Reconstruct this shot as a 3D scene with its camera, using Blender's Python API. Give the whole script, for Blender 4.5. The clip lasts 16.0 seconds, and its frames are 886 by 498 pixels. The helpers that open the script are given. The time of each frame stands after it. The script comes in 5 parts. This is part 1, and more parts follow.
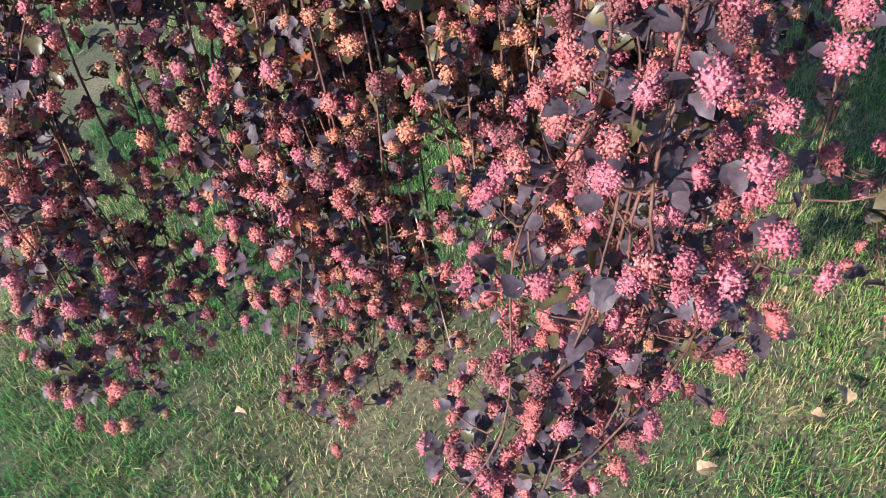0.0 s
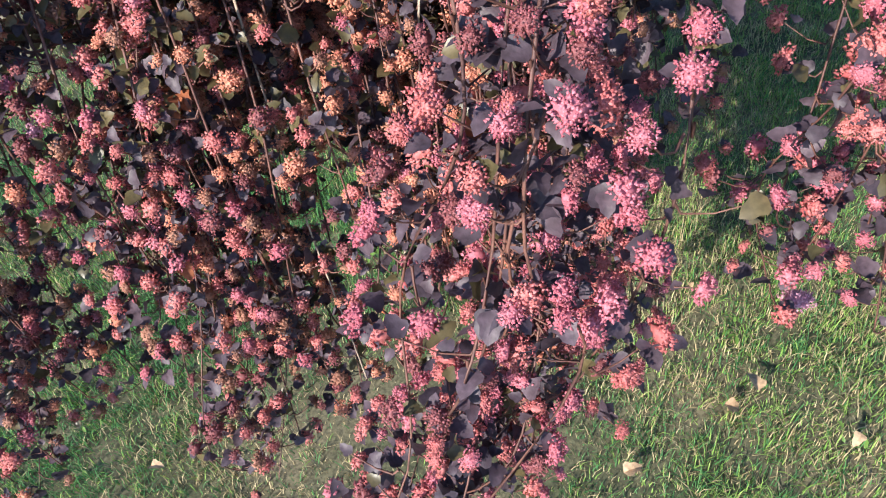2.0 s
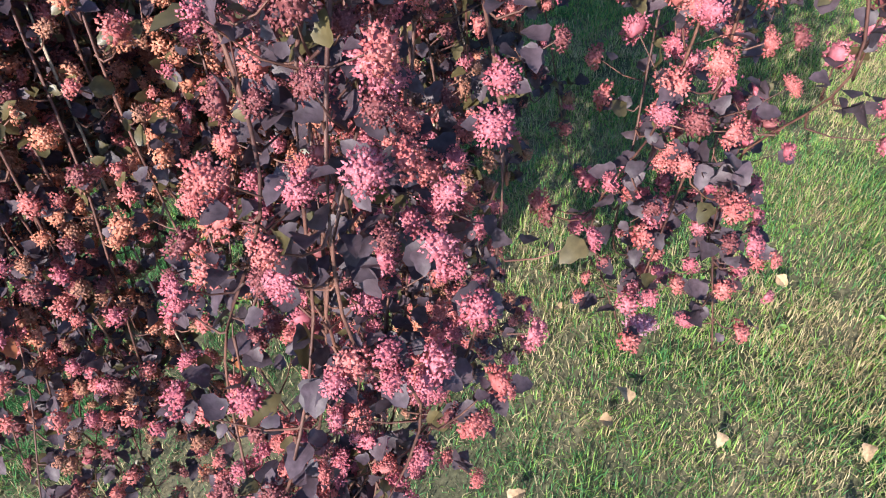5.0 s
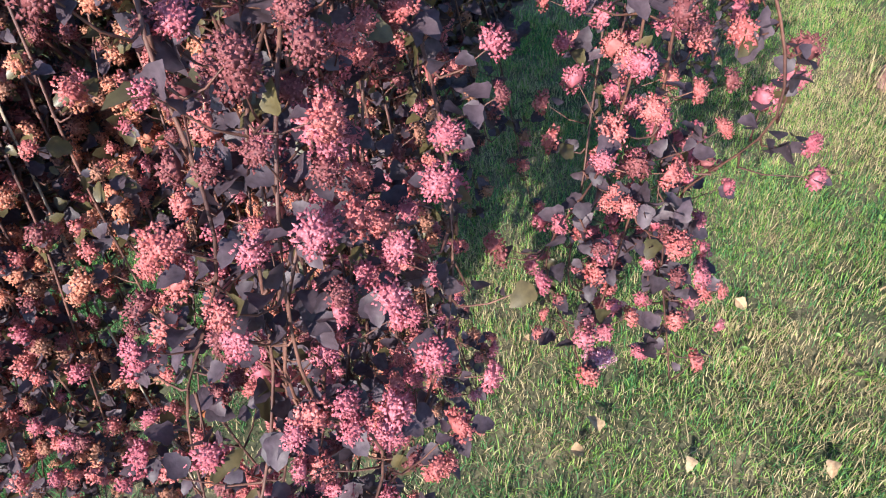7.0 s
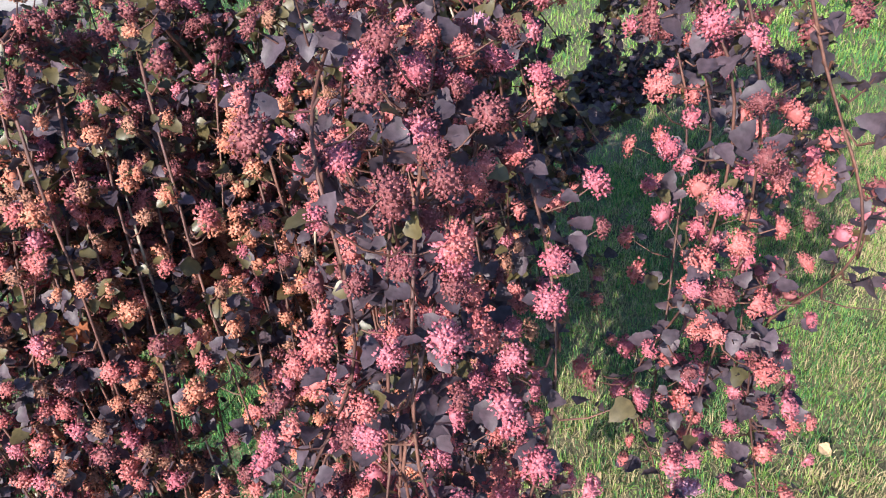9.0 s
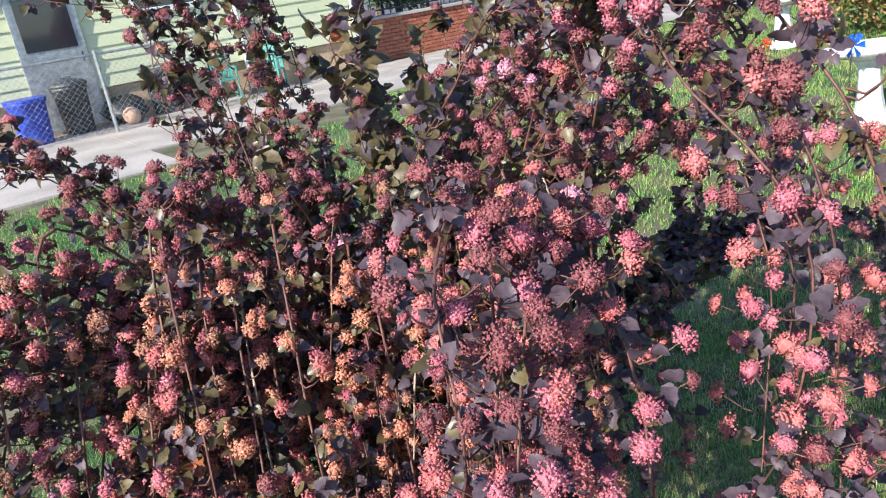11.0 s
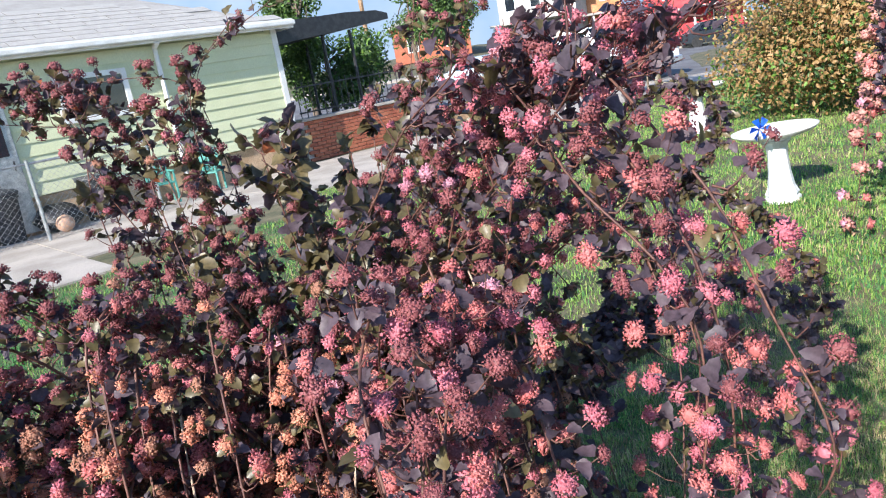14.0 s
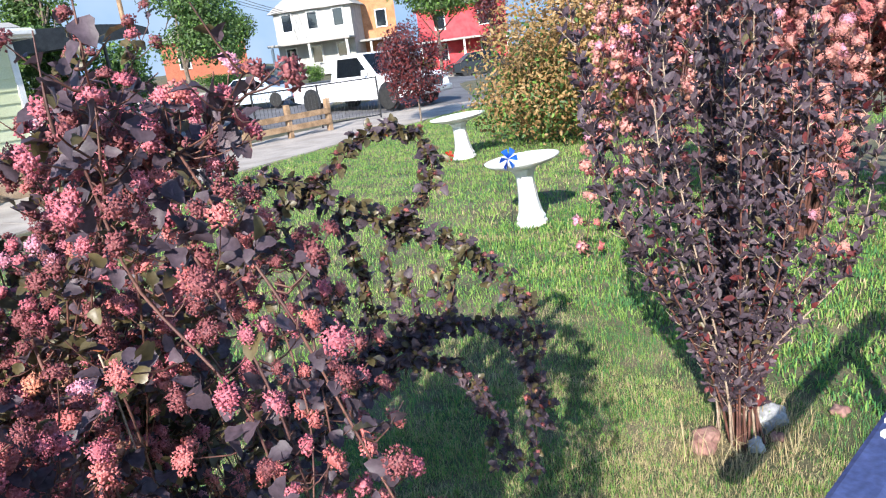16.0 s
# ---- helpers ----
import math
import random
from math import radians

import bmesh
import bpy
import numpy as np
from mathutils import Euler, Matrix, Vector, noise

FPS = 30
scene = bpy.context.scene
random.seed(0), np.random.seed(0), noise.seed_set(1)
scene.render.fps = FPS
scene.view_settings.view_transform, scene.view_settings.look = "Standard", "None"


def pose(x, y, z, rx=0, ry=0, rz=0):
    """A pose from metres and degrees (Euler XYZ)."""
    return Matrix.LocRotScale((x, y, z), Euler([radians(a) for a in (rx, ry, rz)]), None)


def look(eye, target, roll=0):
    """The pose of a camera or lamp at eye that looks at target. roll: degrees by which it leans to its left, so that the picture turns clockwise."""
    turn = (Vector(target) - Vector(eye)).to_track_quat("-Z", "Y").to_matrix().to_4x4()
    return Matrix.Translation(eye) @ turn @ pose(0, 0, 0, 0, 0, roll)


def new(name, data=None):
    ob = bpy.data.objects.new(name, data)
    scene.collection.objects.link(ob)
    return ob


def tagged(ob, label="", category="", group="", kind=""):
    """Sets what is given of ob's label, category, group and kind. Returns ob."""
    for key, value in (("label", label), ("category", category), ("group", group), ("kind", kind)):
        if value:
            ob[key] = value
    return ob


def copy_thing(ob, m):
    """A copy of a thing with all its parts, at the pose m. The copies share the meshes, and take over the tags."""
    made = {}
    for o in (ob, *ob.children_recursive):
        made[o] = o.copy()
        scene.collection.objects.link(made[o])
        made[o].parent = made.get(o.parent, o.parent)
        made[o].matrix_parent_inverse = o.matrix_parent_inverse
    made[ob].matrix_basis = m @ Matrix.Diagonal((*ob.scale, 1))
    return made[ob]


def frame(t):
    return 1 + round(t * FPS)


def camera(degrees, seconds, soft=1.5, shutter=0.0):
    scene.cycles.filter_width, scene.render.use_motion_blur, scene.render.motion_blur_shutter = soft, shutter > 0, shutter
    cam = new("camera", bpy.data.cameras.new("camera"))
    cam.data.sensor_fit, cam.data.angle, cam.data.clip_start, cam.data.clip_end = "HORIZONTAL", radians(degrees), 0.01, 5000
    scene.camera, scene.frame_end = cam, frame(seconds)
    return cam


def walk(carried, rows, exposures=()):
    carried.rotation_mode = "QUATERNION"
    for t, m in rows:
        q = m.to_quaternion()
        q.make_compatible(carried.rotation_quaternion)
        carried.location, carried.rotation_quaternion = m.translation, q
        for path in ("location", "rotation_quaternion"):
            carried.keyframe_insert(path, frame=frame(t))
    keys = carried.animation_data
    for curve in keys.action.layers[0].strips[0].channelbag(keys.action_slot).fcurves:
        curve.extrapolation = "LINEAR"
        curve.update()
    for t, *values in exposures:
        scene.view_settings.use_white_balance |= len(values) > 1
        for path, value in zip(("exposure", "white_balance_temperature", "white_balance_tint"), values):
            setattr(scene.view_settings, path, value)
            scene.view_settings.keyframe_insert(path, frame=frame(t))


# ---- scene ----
cam = camera(63.3, 16.0, soft=1.15)
PATH = [
    (0, (0.02, 0.102, 1.764), (-0.234, 1.423, 0.284), -13.9),
    (0.5, (0.04, 0.115, 1.756), (-0.157, 1.441, 0.272), -13.7),
    (1, (0.043, 0.125, 1.753), (-0.086, 1.451, 0.262), -12.9),
    (1.5, (0.045, 0.126, 1.755), (-0.038, 1.46, 0.266), -12.4),
    (2, (0.059, 0.126, 1.757), (0.013, 1.468, 0.275), -12.2),
    (2.5, (0.07, 0.127, 1.756), (0.075, 1.477, 0.281), -11.8),
    (3, (0.084, 0.131, 1.756), (0.155, 1.485, 0.287), -11.1),
    (3.5, (0.096, 0.136, 1.752), (0.22, 1.488, 0.283), -10.4),
    (4, (0.104, 0.139, 1.748), (0.28, 1.485, 0.279), -9.5),
    (4.2, (0.108, 0.151, 1.747), (0.307, 1.486, 0.272), -8.7),
    (6.5, (0.122, 0.146, 1.767), (0.481, 1.499, 0.339), -6.1),
    (7, (0.128, 0.142, 1.773), (0.508, 1.507, 0.362), -6.1),
    (7.5, (0.118, 0.14, 1.778), (0.505, 1.538, 0.401), -5.9),
    (8, (0.108, 0.135, 1.781), (0.485, 1.582, 0.453), -6.5),
    (8.5, (0.095, 0.12, 1.795), (0.446, 1.646, 0.551), -7.0),
    (9, (0.073, 0.097, 1.808), (0.393, 1.731, 0.699), -7.2),
    (9.5, (0.059, 0.07, 1.814), (0.321, 1.789, 0.826), -7.8),
    (10, (0.048, 0.048, 1.823), (0.253, 1.83, 0.94), -8.6),
    (10.2, (0.046, 0.045, 1.83), (0.235, 1.848, 0.985), -8.8),
    (12.3, (0.035, 0.0, 1.857), (0.232, 1.901, 1.266), -8.5),
    (12.5, (0.037, -0.005, 1.858), (0.247, 1.896, 1.272), -8.8),
    (13, (0.041, -0.014, 1.859), (0.313, 1.887, 1.301), -9.1),
    (13.5, (0.041, -0.016, 1.859), (0.369, 1.886, 1.336), -9.3),
    (14, (0.057, -0.03, 1.872), (0.444, 1.868, 1.372), -9.9),
    (14.5, (0.109, -0.031, 1.883), (0.627, 1.838, 1.398), -9.7),
    (15, (0.163, -0.025, 1.889), (0.866, 1.781, 1.394), -9.0),
    (15.5, (0.23, -0.035, 1.885), (1.09, 1.696, 1.37), -8.5),
    (16, (0.311, -0.019, 1.892), (1.242, 1.669, 1.362), -7.4),
]
walk(cam, [(t, look(eye, target, roll)) for t, eye, target, roll in PATH])

# ---- light ----
TO_SUN = Vector((-0.72, -0.69, 0.0)).normalized()
SUN_EL = radians(29)
world = bpy.data.worlds.new("sky")
scene.world = world
world.use_nodes = True
wn = world.node_tree
sky = wn.nodes.new("ShaderNodeTexSky")
sky.sky_type, sky.sun_disc = "NISHITA", False
sky.ozone_density, sky.dust_density, sky.altitude = 5.0, 0.3, 300
sky.sun_elevation, sky.sun_rotation = SUN_EL, math.atan2(TO_SUN.x, TO_SUN.y)
wn.links.new(sky.outputs[0], wn.nodes["Background"].inputs[0])
wn.nodes["Background"].inputs[1].default_value = 0.15
sun = new("sun", bpy.data.lights.new("sun", "SUN"))
sun.data.energy, sun.data.angle, sun.data.color = 5.0, radians(0.6), (1.0, 0.94, 0.87)
sun.matrix_world = look((0, 0, 30), Vector((0, 0, 30)) - Vector((TO_SUN.x * math.cos(SUN_EL), TO_SUN.y * math.cos(SUN_EL), math.sin(SUN_EL))))
scene.view_settings.exposure = 0.97


# ---- materials ----
def mat(name, low, high, scale=8.0, rough=0.7, bump=0.2, fine=60.0, metal=0.0, vary="", amount=0.3, leafy=0.0, spec=0.5):
    """Two colours mixed by a coarse noise, broken by a fine one, with bump; vary: 'island' or 'object' shifts the value piece by piece."""
    m = bpy.data.materials.new(name)
    m.use_nodes = True
    nt = m.node_tree
    n, link = nt.nodes, nt.links.new
    bsdf = n["Principled BSDF"]
    geo = n.new("ShaderNodeNewGeometry")
    tex = []
    for s, d in ((scale, 3.0), (fine, 4.0)):
        t = n.new("ShaderNodeTexNoise")
        t.inputs["Scale"].default_value, t.inputs["Detail"].default_value = s, d
        link(geo.outputs["Position"], t.inputs["Vector"])
        tex.append(t)
    ramp = n.new("ShaderNodeMapRange")
    ramp.inputs[1].default_value, ramp.inputs[2].default_value = 0.36, 0.64
    link(tex[0].outputs[0], ramp.inputs[0])
    mix = n.new("ShaderNodeMix")
    mix.data_type = "RGBA"
    mix.inputs[6].default_value, mix.inputs[7].default_value = (*low, 1), (*high, 1)
    fac = ramp.outputs[0]
    if vary:
        if vary == "island":
            rnd = geo.outputs["Random Per Island"]
        else:
            rnd = n.new("ShaderNodeObjectInfo").outputs["Random"]
        av = n.new("ShaderNodeMix")
        av.inputs[0].default_value = 0.65
        link(fac, av.inputs[2])
        link(rnd, av.inputs[3])
        fac = av.outputs[0]
    link(fac, mix.inputs[0])
    hsv = n.new("ShaderNodeHueSaturation")
    val = n.new("ShaderNodeMapRange")
    val.inputs[1].default_value, val.inputs[2].default_value = 0.3, 0.7
    val.inputs[3].default_value, val.inputs[4].default_value = 1 - amount, 1 + amount
    link(tex[1].outputs[0], val.inputs[0])
    link(val.outputs[0], hsv.inputs["Value"])
    link(mix.outputs[2], hsv.inputs["Color"])
    link(hsv.outputs[0], bsdf.inputs["Base Color"])
    bsdf.inputs["Roughness"].default_value, bsdf.inputs["Metallic"].default_value = rough, metal
    bsdf.inputs["Specular IOR Level"].default_value = spec
    if bump:
        b = n.new("ShaderNodeBump")
        b.inputs["Strength"].default_value, b.inputs["Distance"].default_value = bump, 0.2 / fine
        link(tex[1].outputs[0], b.inputs["Height"])
        link(b.outputs[0], bsdf.inputs["Normal"])
    if leafy:
        tr = n.new("ShaderNodeBsdfTranslucent")
        link(hsv.outputs[0], tr.inputs[0])
        sh = n.new("ShaderNodeMixShader")
        sh.inputs[0].default_value = leafy
        link(bsdf.outputs[0], sh.inputs[1])
        link(tr.outputs[0], sh.inputs[2])
        link(sh.outputs[0], n["Material Output"].inputs[0])
    return m


def glass_mat(name, tint, rough=0.05):
    m = bpy.data.materials.new(name)
    m.use_nodes = True
    b = m.node_tree.nodes["Principled BSDF"]
    b.inputs["Base Color"].default_value, b.inputs["Roughness"].default_value = (*tint, 1), rough
    b.inputs["Specular IOR Level"].default_value = 0.8
    return m


M_SOIL = mat("lawn_soil", (0.055, 0.065, 0.03), (0.17, 0.145, 0.085), 2.2, 0.95, 0.8, 90, amount=0.5)
M_GRASS = mat("grass_green", (0.055, 0.175, 0.060), (0.14, 0.31, 0.115), 3.0, 0.9, 0, 30, vary="island", leafy=0.35, amount=0.25, spec=0.06)
M_GRASS_Y = mat("grass_lime", (0.17, 0.33, 0.07), (0.36, 0.50, 0.14), 3.0, 0.9, 0, 30, vary="island", leafy=0.35, amount=0.25, spec=0.06)
M_STRAW = mat("grass_straw", (0.32, 0.25, 0.13), (0.56, 0.47, 0.28), 4.0, 0.8, 0, 30, vary="island", leafy=0.2, amount=0.25, spec=0.06)
M_LEAF = mat("leaf_purple", (0.046, 0.036, 0.048), (0.120, 0.082, 0.100), 9, 0.50, 0.5, 160, vary="island", leafy=0.24, amount=0.3, spec=0.35)
M_LEAF_B = mat("leaf_bronze", (0.066, 0.058, 0.028), (0.150, 0.115, 0.052), 9, 0.42, 0.25, 120, vary="island", leafy=0.25, amount=0.3)
M_LEAF_O = mat("leaf_orange", (0.26, 0.065, 0.03), (0.40, 0.14, 0.06), 14, 0.5, 0.25, 120, vary="island", leafy=0.25, amount=0.3)
M_CANE = mat("cane_bark", (0.07, 0.028, 0.024), (0.16, 0.07, 0.05), 14, 0.6, 0.5, 150, amount=0.35)
M_CANE_P = mat("cane_pale", (0.26, 0.19, 0.14), (0.42, 0.33, 0.25), 14, 0.75, 0.5, 150, amount=0.35)
POD = [
    mat("pods_coral", (0.43, 0.090, 0.092), (0.68, 0.25, 0.23), 30, 0.6, 0.2, 220, vary="island", leafy=0.2, amount=0.3),
    mat("pods_rose", (0.40, 0.074, 0.110), (0.66, 0.235, 0.28), 30, 0.6, 0.2, 220, vary="island", leafy=0.2, amount=0.3),
    mat("pods_orange", (0.48, 0.15, 0.095), (0.72, 0.32, 0.21), 30, 0.6, 0.2, 220, vary="island", leafy=0.2, amount=0.3),
    mat("pods_crimson", (0.17, 0.044, 0.050), (0.34, 0.110, 0.115), 30, 0.6, 0.2, 220, vary="island", leafy=0.2, amount=0.3),
    mat("pods_brown", (0.26, 0.10, 0.07), (0.46, 0.23, 0.15), 30, 0.7, 0.2, 220, vary="island", leafy=0.15, amount=0.3),
    mat("petals_pale", (0.55, 0.20, 0.29), (0.78, 0.42, 0.50), 30, 0.6, 0.2, 220, vary="island", leafy=0.2, amount=0.2),
    mat("pods_salmon", (0.58, 0.24, 0.21), (0.80, 0.42, 0.36), 30, 0.6, 0.2, 220, vary="island", leafy=0.3, amount=0.25),
]
M_GOLD = mat("leaf_gold", (0.28, 0.16, 0.06), (0.46, 0.30, 0.13), 3, 0.55, 0, 30, vary="island", leafy=0.3)
M_GREEN = mat("leaf_green", (0.035, 0.085, 0.018), (0.09, 0.17, 0.04), 3, 0.5, 0, 30, vary="island", leafy=0.3)
M_GREEN_L = mat("leaf_green_light", (0.10, 0.20, 0.03), (0.20, 0.34, 0.07), 3, 0.5, 0, 30, vary="island", leafy=0.35)
M_TREE = mat("leaf_tree", (0.04, 0.085, 0.025), (0.12, 0.19, 0.06), 1.2, 0.55, 0, 30, vary="island", leafy=0.3)
M_RED = mat("leaf_red", (0.10, 0.018, 0.022), (0.26, 0.06, 0.06), 3, 0.5, 0, 30, vary="island", leafy=0.3)
M_BARK = mat("bark", (0.10, 0.075, 0.055), (0.22, 0.17, 0.13), 6, 0.9, 0.7, 60)
M_CONC = mat("concrete", (0.32, 0.285, 0.25), (0.45, 0.405, 0.36), 1.3, 0.9, 0.3, 50, amount=0.18)
M_ASPH = mat("asphalt", (0.10, 0.10, 0.11), (0.16, 0.16, 0.17), 0.8, 0.9, 0.4, 60, amount=0.25)
M_SIDING = mat("siding_green", (0.50, 0.53, 0.33), (0.58, 0.60, 0.41), 1.5, 0.6, 0.08, 40, amount=0.08, vary="object")
M_WHITE = mat("white_paint", (0.60, 0.60, 0.58), (0.72, 0.72, 0.70), 3, 0.5, 0.08, 40, amount=0.07)
M_BATH = mat("white_resin", (0.62, 0.63, 0.64), (0.74, 0.74, 0.74), 9, 0.45, 0.15, 70, amount=0.08)
M_SHINGLE = mat("shingle_grey", (0.26, 0.25, 0.235), (0.40, 0.385, 0.36), 4, 0.9, 0.5, 60, amount=0.2, vary="island")
M_TAN = mat("foundation_tan", (0.36, 0.24, 0.14), (0.50, 0.36, 0.24), 3, 0.9, 0.4, 50)
M_BRICK = mat("brick_red", (0.30, 0.085, 0.05), (0.45, 0.16, 0.09), 4, 0.9, 0.4, 60, vary="object")
M_BRICK_O = mat("brick_orange", (0.42, 0.18, 0.08), (0.55, 0.26, 0.13), 2, 0.9, 0.3, 40)
M_BLACK = mat("black_metal", (0.012, 0.013, 0.015), (0.03, 0.03, 0.034), 8, 0.45, 0.1, 60)
M_GALV = mat("galvanised", (0.30, 0.31, 0.31), (0.45, 0.46, 0.46), 12, 0.45, 0.1, 80, metal=0.7)
M_DARKP = mat("dark_plastic", (0.03, 0.034, 0.04), (0.06, 0.065, 0.07), 6, 0.5, 0.1, 40)
M_BLUEP = mat("blue_plastic", (0.015, 0.04, 0.36), (0.03, 0.08, 0.52), 5, 0.45, 0.1, 40)
M_TEAL = mat("teal_plastic", (0.05, 0.22, 0.19), (0.10, 0.32, 0.27), 5, 0.5, 0.1, 40)
M_WOOD = mat("weathered_wood", (0.22, 0.14, 0.08), (0.38, 0.25, 0.15), 5, 0.85, 0.5, 50)
M_RAILB = mat("blue_paint", (0.035, 0.050, 0.135), (0.065, 0.088, 0.21), 7, 0.5, 0.25, 60)
M_STONE = mat("pale_stone", (0.27, 0.28, 0.29), (0.42, 0.42, 0.42), 14, 0.9, 0.7, 60)
M_STONE_R = mat("reddish_stone", (0.24, 0.12, 0.10), (0.38, 0.22, 0.18), 14, 0.9, 0.7, 60)
M_TRUCK = mat("white_car_paint", (0.74, 0.75, 0.77), (0.80, 0.81, 0.82), 2, 0.22, 0, 40, amount=0.03)
M_CARB = mat("black_car_paint", (0.010, 0.011, 0.013), (0.02, 0.02, 0.022), 2, 0.2, 0, 40, amount=0.05)
M_CARL = mat("silver_blue_paint", (0.38, 0.46, 0.54), (0.48, 0.55, 0.62), 2, 0.25, 0, 40, amount=0.04)
M_TYRE = mat("rubber", (0.012, 0.012, 0.012), (0.025, 0.025, 0.025), 9, 0.8, 0.3, 60)
M_RIM = mat("alloy", (0.45, 0.46, 0.47), (0.6, 0.6, 0.62), 9, 0.3, 0, 60, metal=0.8)
M_GLASS = glass_mat("dark_glass", (0.015, 0.02, 0.028))
M_REDPAINT = mat("red_paint", (0.50, 0.025, 0.04), (0.62, 0.06, 0.07), 2, 0.6, 0.1, 40, amount=0.1)
M_GREYHOUSE = mat("offwhite_siding", (0.34, 0.33, 0.31), (0.42, 0.41, 0.38), 2, 0.7, 0.1, 40, amount=0.1)
M_LITTER = mat("dry_leaf", (0.30, 0.17, 0.08), (0.52, 0.36, 0.22), 25, 0.8, 0.3, 120, vary="object")
M_TARP = mat("blue_tarp", (0.05, 0.14, 0.40), (0.10, 0.22, 0.52), 4, 0.5, 0.4, 20)


# ---- building helpers ----
def part(name, bm, material, parent=None, label="", smooth=False):
    me = bpy.data.meshes.new(name)
    bm.to_mesh(me)
    bm.free()
    me.materials.append(material)
    if smooth:
        me.polygons.foreach_set("use_smooth", [True] * len(me.polygons))
    ob = new(name, me)
    if parent:
        ob.parent = parent
    if label:
        ob["label"] = label
    return ob


def raw(name, verts, faces, materials, index=None, parent=None, label="", kind="", smooth=False):
    """A mesh from arrays: verts n x 3, faces an m x k array (k 3 or 4), material index per face."""
    me = bpy.data.meshes.new(name)
    faces = np.asarray(faces, dtype=np.int32)
    m, k = faces.shape
    me.vertices.add(len(verts))
    me.vertices.foreach_set("co", np.asarray(verts, dtype=np.float32).ravel())
    me.loops.add(m * k)
    me.loops.foreach_set("vertex_index", faces.ravel())
    me.polygons.add(m)
    me.polygons.foreach_set("loop_start", np.arange(0, m * k, k, dtype=np.int32))
    me.polygons.foreach_set("loop_total", np.full(m, k, dtype=np.int32))
    for one in materials:
        me.materials.append(one)
    if index is not None:
        me.polygons.foreach_set("material_index", np.asarray(index, dtype=np.int32))
    if smooth:
        me.polygons.foreach_set("use_smooth", [True] * m)
    me.update(calc_edges=True)
    ob = new(name, me)
    if parent:
        ob.parent = parent
    return tagged(ob, label, kind=kind)


def holder(name, at, label, category, group="", rz=0):
    e = new(name)
    e.matrix_world = pose(*at, 0, 0, rz)
    e.empty_display_size = 0.1
    return tagged(e, label, category, group)


def block(size, at=(0, 0, 0), bevel=0.0, rz=0, taper=1.0, seg=2):
    """A bmesh box, its base centre at 'at', bevelled, its top scaled by taper."""
    bm = bmesh.new()
    bmesh.ops.create_cube(bm, size=1.0)
    for v in bm.verts:
        k = taper if v.co.z > 0 else 1.0
        v.co = Vector((v.co.x * size[0] * k, v.co.y * size[1] * k, (v.co.z + 0.5) * size[2]))
    if bevel:
        bmesh.ops.bevel(bm, geom=bm.edges[:], offset=bevel, segments=seg, affect="EDGES", profile=0.5)
    bm.transform(pose(*at, 0, 0, rz))
    return bm


def lathe(profile, seg=32, at=(0, 0, 0)):
    """A turned solid from (radius, height) pairs."""
    bm = bmesh.new()
    rings = []
    for r, z in profile:
        rings.append([bm.verts.new((r * math.cos(a), r * math.sin(a), z)) for a in (2 * math.pi * i / seg for i in range(seg))])
    for a, b in zip(rings, rings[1:]):
        for i in range(seg):
            bm.faces.new((a[i], a[(i + 1) % seg], b[(i + 1) % seg], b[i]))
    bm.faces.new(rings[0][::-1])
    bm.faces.new(rings[-1])
    bm.transform(pose(*at))
    bmesh.ops.recalc_face_normals(bm, faces=bm.faces[:])
    return bm


def rod(a, b, r, r2=None, seg=8):
    """A round bar from a to b."""
    a, b = Vector(a), Vector(b)
    bm = bmesh.new()
    bmesh.ops.create_cone(bm, cap_ends=True, segments=seg, radius1=r, radius2=r if r2 is None else r2, depth=(b - a).length)
    turn = (b - a).to_track_quat("Z", "Y").to_matrix().to_4x4()
    bm.transform(Matrix.Translation((a + b) / 2) @ turn)
    return bm


def join(*bms):
    out = bmesh.new()
    for one in bms:
        me = bpy.data.meshes.new("tmp")
        one.to_mesh(me)
        one.free()
        out.from_mesh(me)
        bpy.data.meshes.remove(me)
    return out


def smooth_line(points, n):
    """A Catmull-Rom line through the points, n samples."""
    p = np.array([points[0], *points, points[-1]], dtype=float)
    p[0], p[-1] = 2 * p[1] - p[2], 2 * p[-2] - p[-3]
    out = []
    for s in np.linspace(0, len(points) - 1 - 1e-6, n):
        i, u = int(s), s - int(s)
        a, b, c, d = p[i:i + 4]
        out.append(0.5 * (2 * b + (c - a) * u + (2 * a - 5 * b + 4 * c - d) * u * u + (3 * b - a - 3 * c + d) * u ** 3))
    return np.array(out)


def tube(line, r0, r1, seg=6):
    """Vertices and quads of a tapered tube along a line."""
    n = len(line)
    tang = np.gradient(line, axis=0)
    tang /= np.linalg.norm(tang, axis=1)[:, None] + 1e-9
    ref = np.where(np.abs(tang[:, 2:3]) > 0.9, [[1.0, 0, 0]], [[0, 0, 1.0]])
    u = np.cross(tang, ref)
    u /= np.linalg.norm(u, axis=1)[:, None] + 1e-9
    w = np.cross(tang, u)
    rad = np.linspace(r0, r1, n)[:, None, None]
    ang = np.linspace(0, 2 * np.pi, seg, endpoint=False)
    ring = np.cos(ang)[None, :, None] * u[:, None] + np.sin(ang)[None, :, None] * w[:, None]
    verts = (line[:, None] + ring * rad).reshape(-1, 3)
    i, j = np.meshgrid(np.arange(n - 1), np.arange(seg), indexing="ij")
    k = (j + 1) % seg
    quads = np.stack([i * seg + j, i * seg + k, (i + 1) * seg + k, (i + 1) * seg + j], -1).reshape(-1, 4)
    return verts, quads


